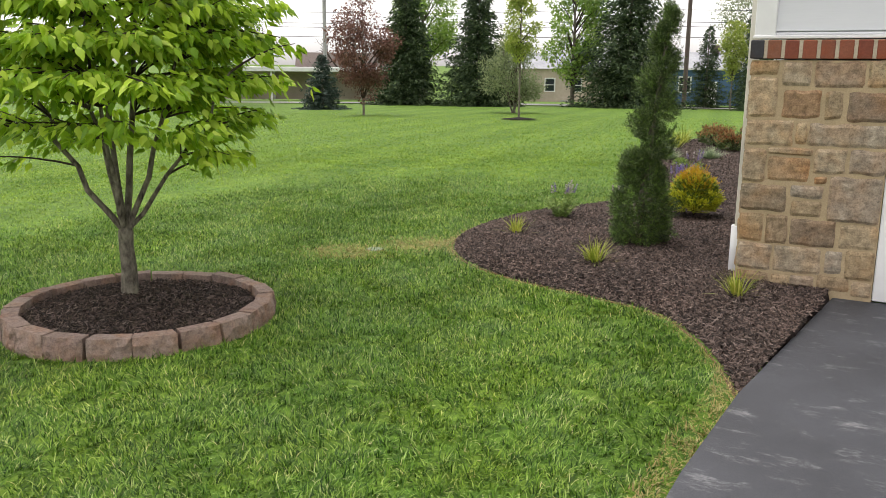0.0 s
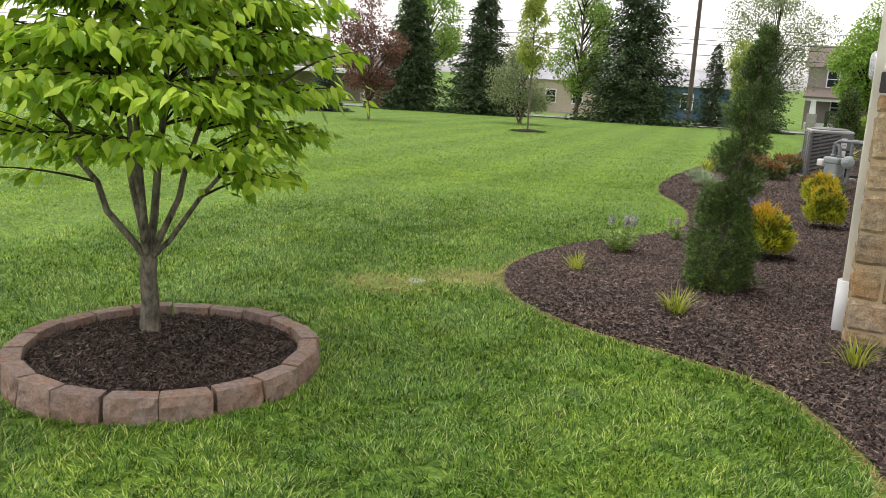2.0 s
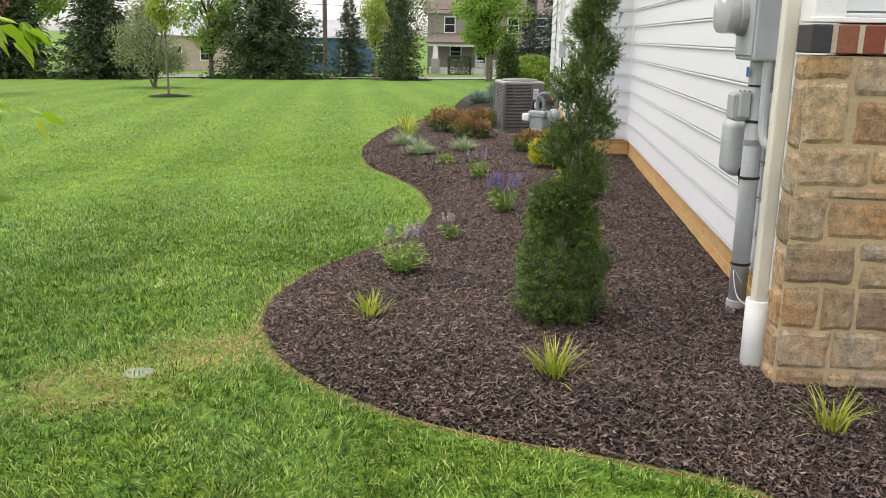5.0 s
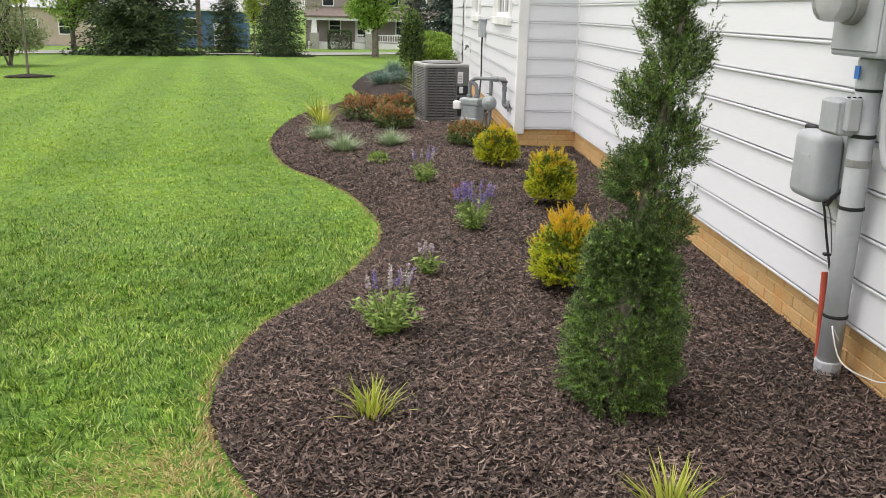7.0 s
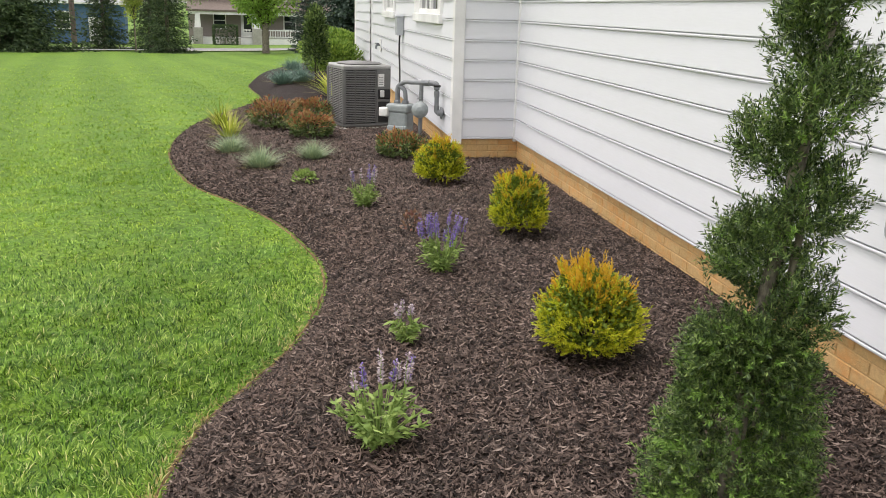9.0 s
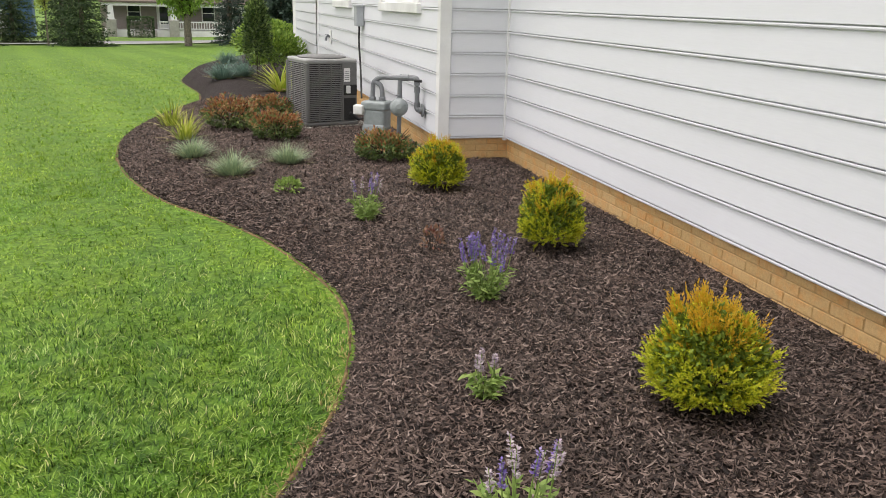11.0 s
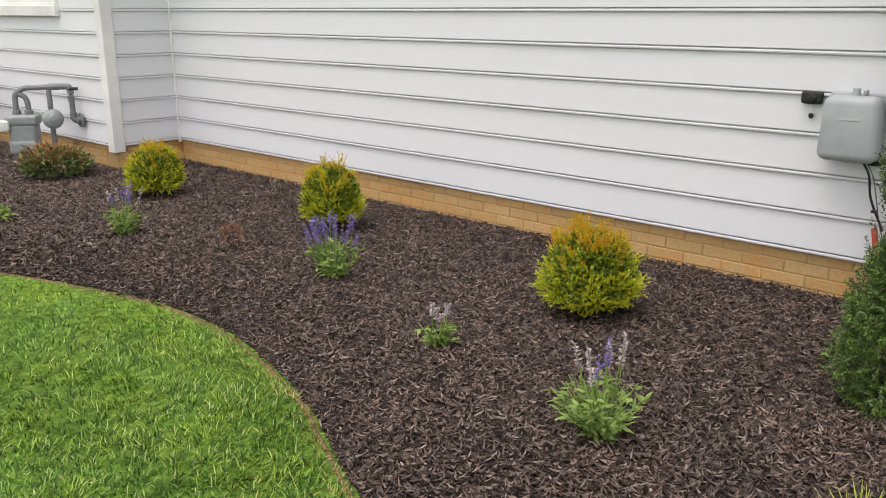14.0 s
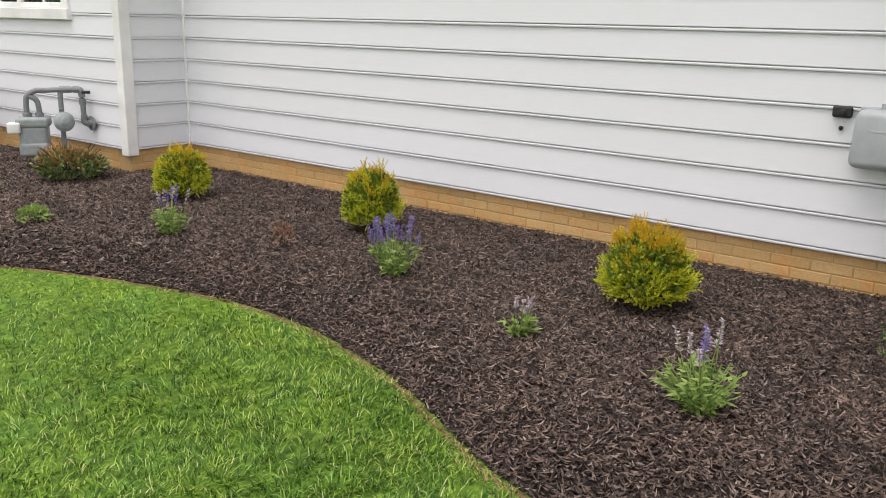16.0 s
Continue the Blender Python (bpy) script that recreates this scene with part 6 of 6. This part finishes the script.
utility_pole(-14.7, 56.4, 9.5, 0.15, M_POLE, True, "dark wooden utility pole with a crossarm")
utility_pole(-35.6, 46.0, 9.5, 0.14, M_POLEPALE, False, "pale grey street pole with a lamp arm")
utility_pole(-1.6, 62.0, 9.5, 0.15, M_POLE, True, "dark wooden utility pole with a crossarm")


def wires():
    for k, z in enumerate((3.3, 4.0, 4.3, 5.1)):
        pts = [(-95 + 12.5 * i, 29.5 + 3.45 * i + 9, z - 0.012 * 30 * math.sin(math.pi * ((i * 0.5) % 1.0)) * 0.6) for i in range(12)]
        o = part("overhead_wire", rod(pts, 0.018, 4, False), M_BLACK)
        tagged(o, "black overhead wire along the road", "wire", "overhead wires along the road")


wires()

def sapling_bed(x, y, r):
    """The ring of dark mulch at the foot of the young tree."""
    bm = bmesh.new()
    rim = [bm.verts.new((x + r * (1 + 0.08 * math.sin(3 * a + 1)) * math.cos(a), y + r * (1 + 0.08 * math.sin(3 * a + 1)) * math.sin(a), float(fall(x + r * math.cos(a), y + r * math.sin(a))) + 0.03)) for a in np.arange(28) * 2 * math.pi / 28]
    mid = bm.verts.new((x, y, float(fall(x, y)) + 0.09))
    for i in range(28):
        bm.faces.new((rim[i - 1], rim[i], mid))
    bmesh.ops.recalc_face_normals(bm, faces=bm.faces)
    tagged(part("sapling_mulch", bm, M_MULCH), "small round bed of dark mulch round the young tree", "mulch", kind="structure")


sapling_bed(-12.45, 26.6, 0.62)

# ---- foundation bricks ----
brick_run(f_side, JUT_Y - 5.2, pose(WALL_X + 0.026, JUT_Y, 0, 0, 0, -90))
brick_run(f_jut, WALL_X - JUT_X, pose(JUT_X + 0.026, JUT_Y + 0.026, 0))
brick_run(f_far, 8.0, pose(JUT_X + 0.026, JUT_Y + 8.2, 0, 0, 0, -90))


# ---- bark chips ----
def chips():
    rng = np.random.default_rng(90)
    n = 340000
    x, y = rng.uniform(-4.2, -0.45, n * 2), 3.2 + 13.5 * rng.uniform(0, 1, n * 2) ** 1.45
    keep = inside(BED, x, y) & (dist_to_line(x, y, EDGE) > 0.012) & ~inside(HOUSE, x, y) & ~inside(DRIVE, x, y) & ~((x > -0.95) & (y > 5.0) & (y < 5.15))
    x, y = x[keep], y[keep]
    z = mulch_height(x, y)
    m = 16000
    a, r = rng.uniform(0, 6.283, m), (RING_R - 0.11) * np.sqrt(rng.uniform(0, 1, m))
    x, y = np.concatenate([x, RING_X + r * np.cos(a)]), np.concatenate([y, RING_Y + r * np.sin(a)])
    z = np.concatenate([z, np.full(m, RING_Z + 0.06)])
    n = len(x)
    a = rng.uniform(0, 6.283, n)
    L, W, T = rng.gamma(3.0, 0.003, n) + 0.005, rng.uniform(0.0021, 0.005, n), rng.uniform(0.002, 0.005, n)
    L = np.minimum(L, 0.03) * np.where(y > 9.5, 1.35, 1.0)
    W = W * np.where(y > 9.5, 1.4, 1.0)
    tilt = rng.normal(size=n) * 0.42
    u = np.stack([np.cos(a) * np.cos(tilt), np.sin(a) * np.cos(tilt), np.sin(tilt)], 1)
    s = np.stack([-np.sin(a), np.cos(a), rng.normal(size=n) * 0.4], 1)
    c = np.stack([x, y, z + rng.uniform(0.0, 0.024, n)], 1)
    up = np.array([0, 0, 1.0])
    ridge = up * T[:, None]
    V = np.stack([c - u * L[:, None] + ridge * 0.5, c + s * W[:, None] - u * (L * 0.3)[:, None] - ridge, c + u * L[:, None] + ridge * 0.5, c - s * W[:, None] + u * (L * 0.3)[:, None] - ridge], 1).reshape(-1, 3)
    i = np.arange(n)[:, None] * 4
    F = np.concatenate([i + [0, 1, 2], i + [0, 2, 3]], 0)
    tagged(part("bark_chips", mesh_np("bark_chips", V, F), M_CHIP), "dark brown shredded bark chips covering the bed", "mulch", kind="stuff")


chips()



def lawn_edge():
    """The spade-cut rim of the turf: a low bank of straw and soil along the bed."""
    m = surface("cut_turf_edge", (0.05, 0.034, 0.018), (0.25, 0.17, 0.08), 45, 0.9, 0, 6, 0.8, 0.2)
    V, F = [], []
    line = smooth_line(EDGE[::2], 6)
    tang = unit(np.gradient(line, axis=0))
    out = np.stack([-tang[:, 1], tang[:, 0]], 1)
    if out[len(out) // 3] @ np.array([-1.0, 0.0]) < 0:
        out = -out
    for i, (p, o) in enumerate(zip(line, out)):
        w = noise.noise((p[0] * 6, p[1] * 6, 2.0)) * 0.022
        z = float(fall(*p))
        for off, h in ((-0.01 + w, -0.035), (-0.004 + w, -0.008), (0.002 + w, 0.007 + w * 0.5), (0.01, 0.003), (0.024, -0.02)):
            q = p + o * off
            V.append((q[0], q[1], z + h))
    n = len(line)
    for i in range(n - 1):
        for j in range(4):
            F.append((i * 5 + j, i * 5 + j + 1, (i + 1) * 5 + j + 1, (i + 1) * 5 + j))
    tagged(part("lawn_edge", mesh_np("lawn_edge", V, F), m, smooth=True), "straw-brown spade-cut rim of the lawn along the bed", "lawn edge", kind="structure")


lawn_edge()


# ---- turf ----
LINE = np.array([(-0.9, 1.2), (-2.0, 2.3), (-2.5, 3.2), (-2.9, 4.2), (-3.6, 5.4), (-4.4, 6.4)])


def turf():
    rng = np.random.default_rng(91)
    layers = ((-7.0, -0.45, 0.2, 10.0, 800000, 0.0, 2.2, 4.2, 0.0023, (0.024, 0.052), 8), (-12.0, -0.45, 0.0, 17.0, 480000, 2.2, 5.0, 9.0, 0.0042, (0.02, 0.042), 6), (-26.0, -1.0, 2.0, 40.0, 240000, 5.0, 9.0, 30.0, 0.008, (0.028, 0.055), 3))
    for k, (xa, xb, ya, yb, n, d0, d1, d2, w, ln, per) in enumerate(layers):
        # blades stand in tufts that fan out from one crown and lie over together
        nt = n // per
        tx, ty = np.repeat(rng.uniform(xa, xb, nt), per), np.repeat(rng.uniform(ya, yb, nt), per)
        tall = np.repeat(rng.uniform(0.7, 1.2, nt), per)
        own = rng.normal(size=(nt * per, 2))
        n = nt * per
        x, y = tx + own[:, 0] * 0.011 * (1 + k), ty + own[:, 1] * 0.011 * (1 + k)
        d = dist_to_line(x, y, LINE)
        share = np.clip((d - d0) / (d1 - d0 + 1e-6), 0, 1) * (k > 0) + (k == 0)
        share = share * np.clip((d2 - d) / (d2 - d1), 0, 1) * np.clip((x - xa) / 1.5, 0, 1) * np.clip((y - ya) / 1.0, 0, 1) * np.clip((yb - y) / 3.0, 0, 1)
        keep = (rng.random(n) < share) & ~inside(BED, x, y) & ~inside(DRIVE, x, y) & (np.hypot(x - RING_X, y - RING_Y) > RING_R + 0.005) & (x < -0.4) & ~inside(HOUSE, x, y)
        x, y, tx, ty, tall, own = x[keep], y[keep], tx[keep], ty[keep], tall[keep], own[keep]
        n = len(x)
        sw = np.array([noise.noise((a * 1.6, b * 1.6, 5.0)) for a, b in zip(tx, ty)]) * 7.0 if k < 2 else rng.uniform(0, 6.283, n)
        lean = own * 0.4 + np.stack([np.cos(sw), np.sin(sw)], 1) * 0.4 + rng.normal(size=(n, 2)) * 0.45
        P = np.stack([x, y, fall(x, y) - 0.004], 1)
        L = rng.uniform(*ln, n) * tall
        de = dist_to_line(x, y, EDGE)
        patch = np.minimum(np.hypot((x + 3.67) / 1.0, (y - 4.92) / 0.75), np.hypot((x + 3.32) / 0.9, (y - 5.4) / 0.8))
        drive = np.clip((x + 0.95) / 0.35, 0, 1) * (y < 3.5)
        chance = np.clip(0.9 - de / 0.085, 0, 0.85) + 1.5 * np.clip(1 - patch / 0.5, 0, 1) + 0.9 * drive * (x > -0.7)
        dry = rng.random(n) < chance
        L = np.where(dry, L * 0.75, L)
        # layers beyond the first take the blade colour with brightness painted in
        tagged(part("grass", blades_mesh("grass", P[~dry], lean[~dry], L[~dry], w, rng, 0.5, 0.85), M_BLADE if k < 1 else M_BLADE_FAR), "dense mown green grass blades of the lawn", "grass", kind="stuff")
        if k == 0:
            tagged(part("dry_grass", blades_mesh("dry_grass", P[dry], lean[dry], L[dry], w, rng, 0.6, 0.6), M_STRAW), "straw-coloured dry grass at edges and worn patches", "grass", kind="stuff")


turf()
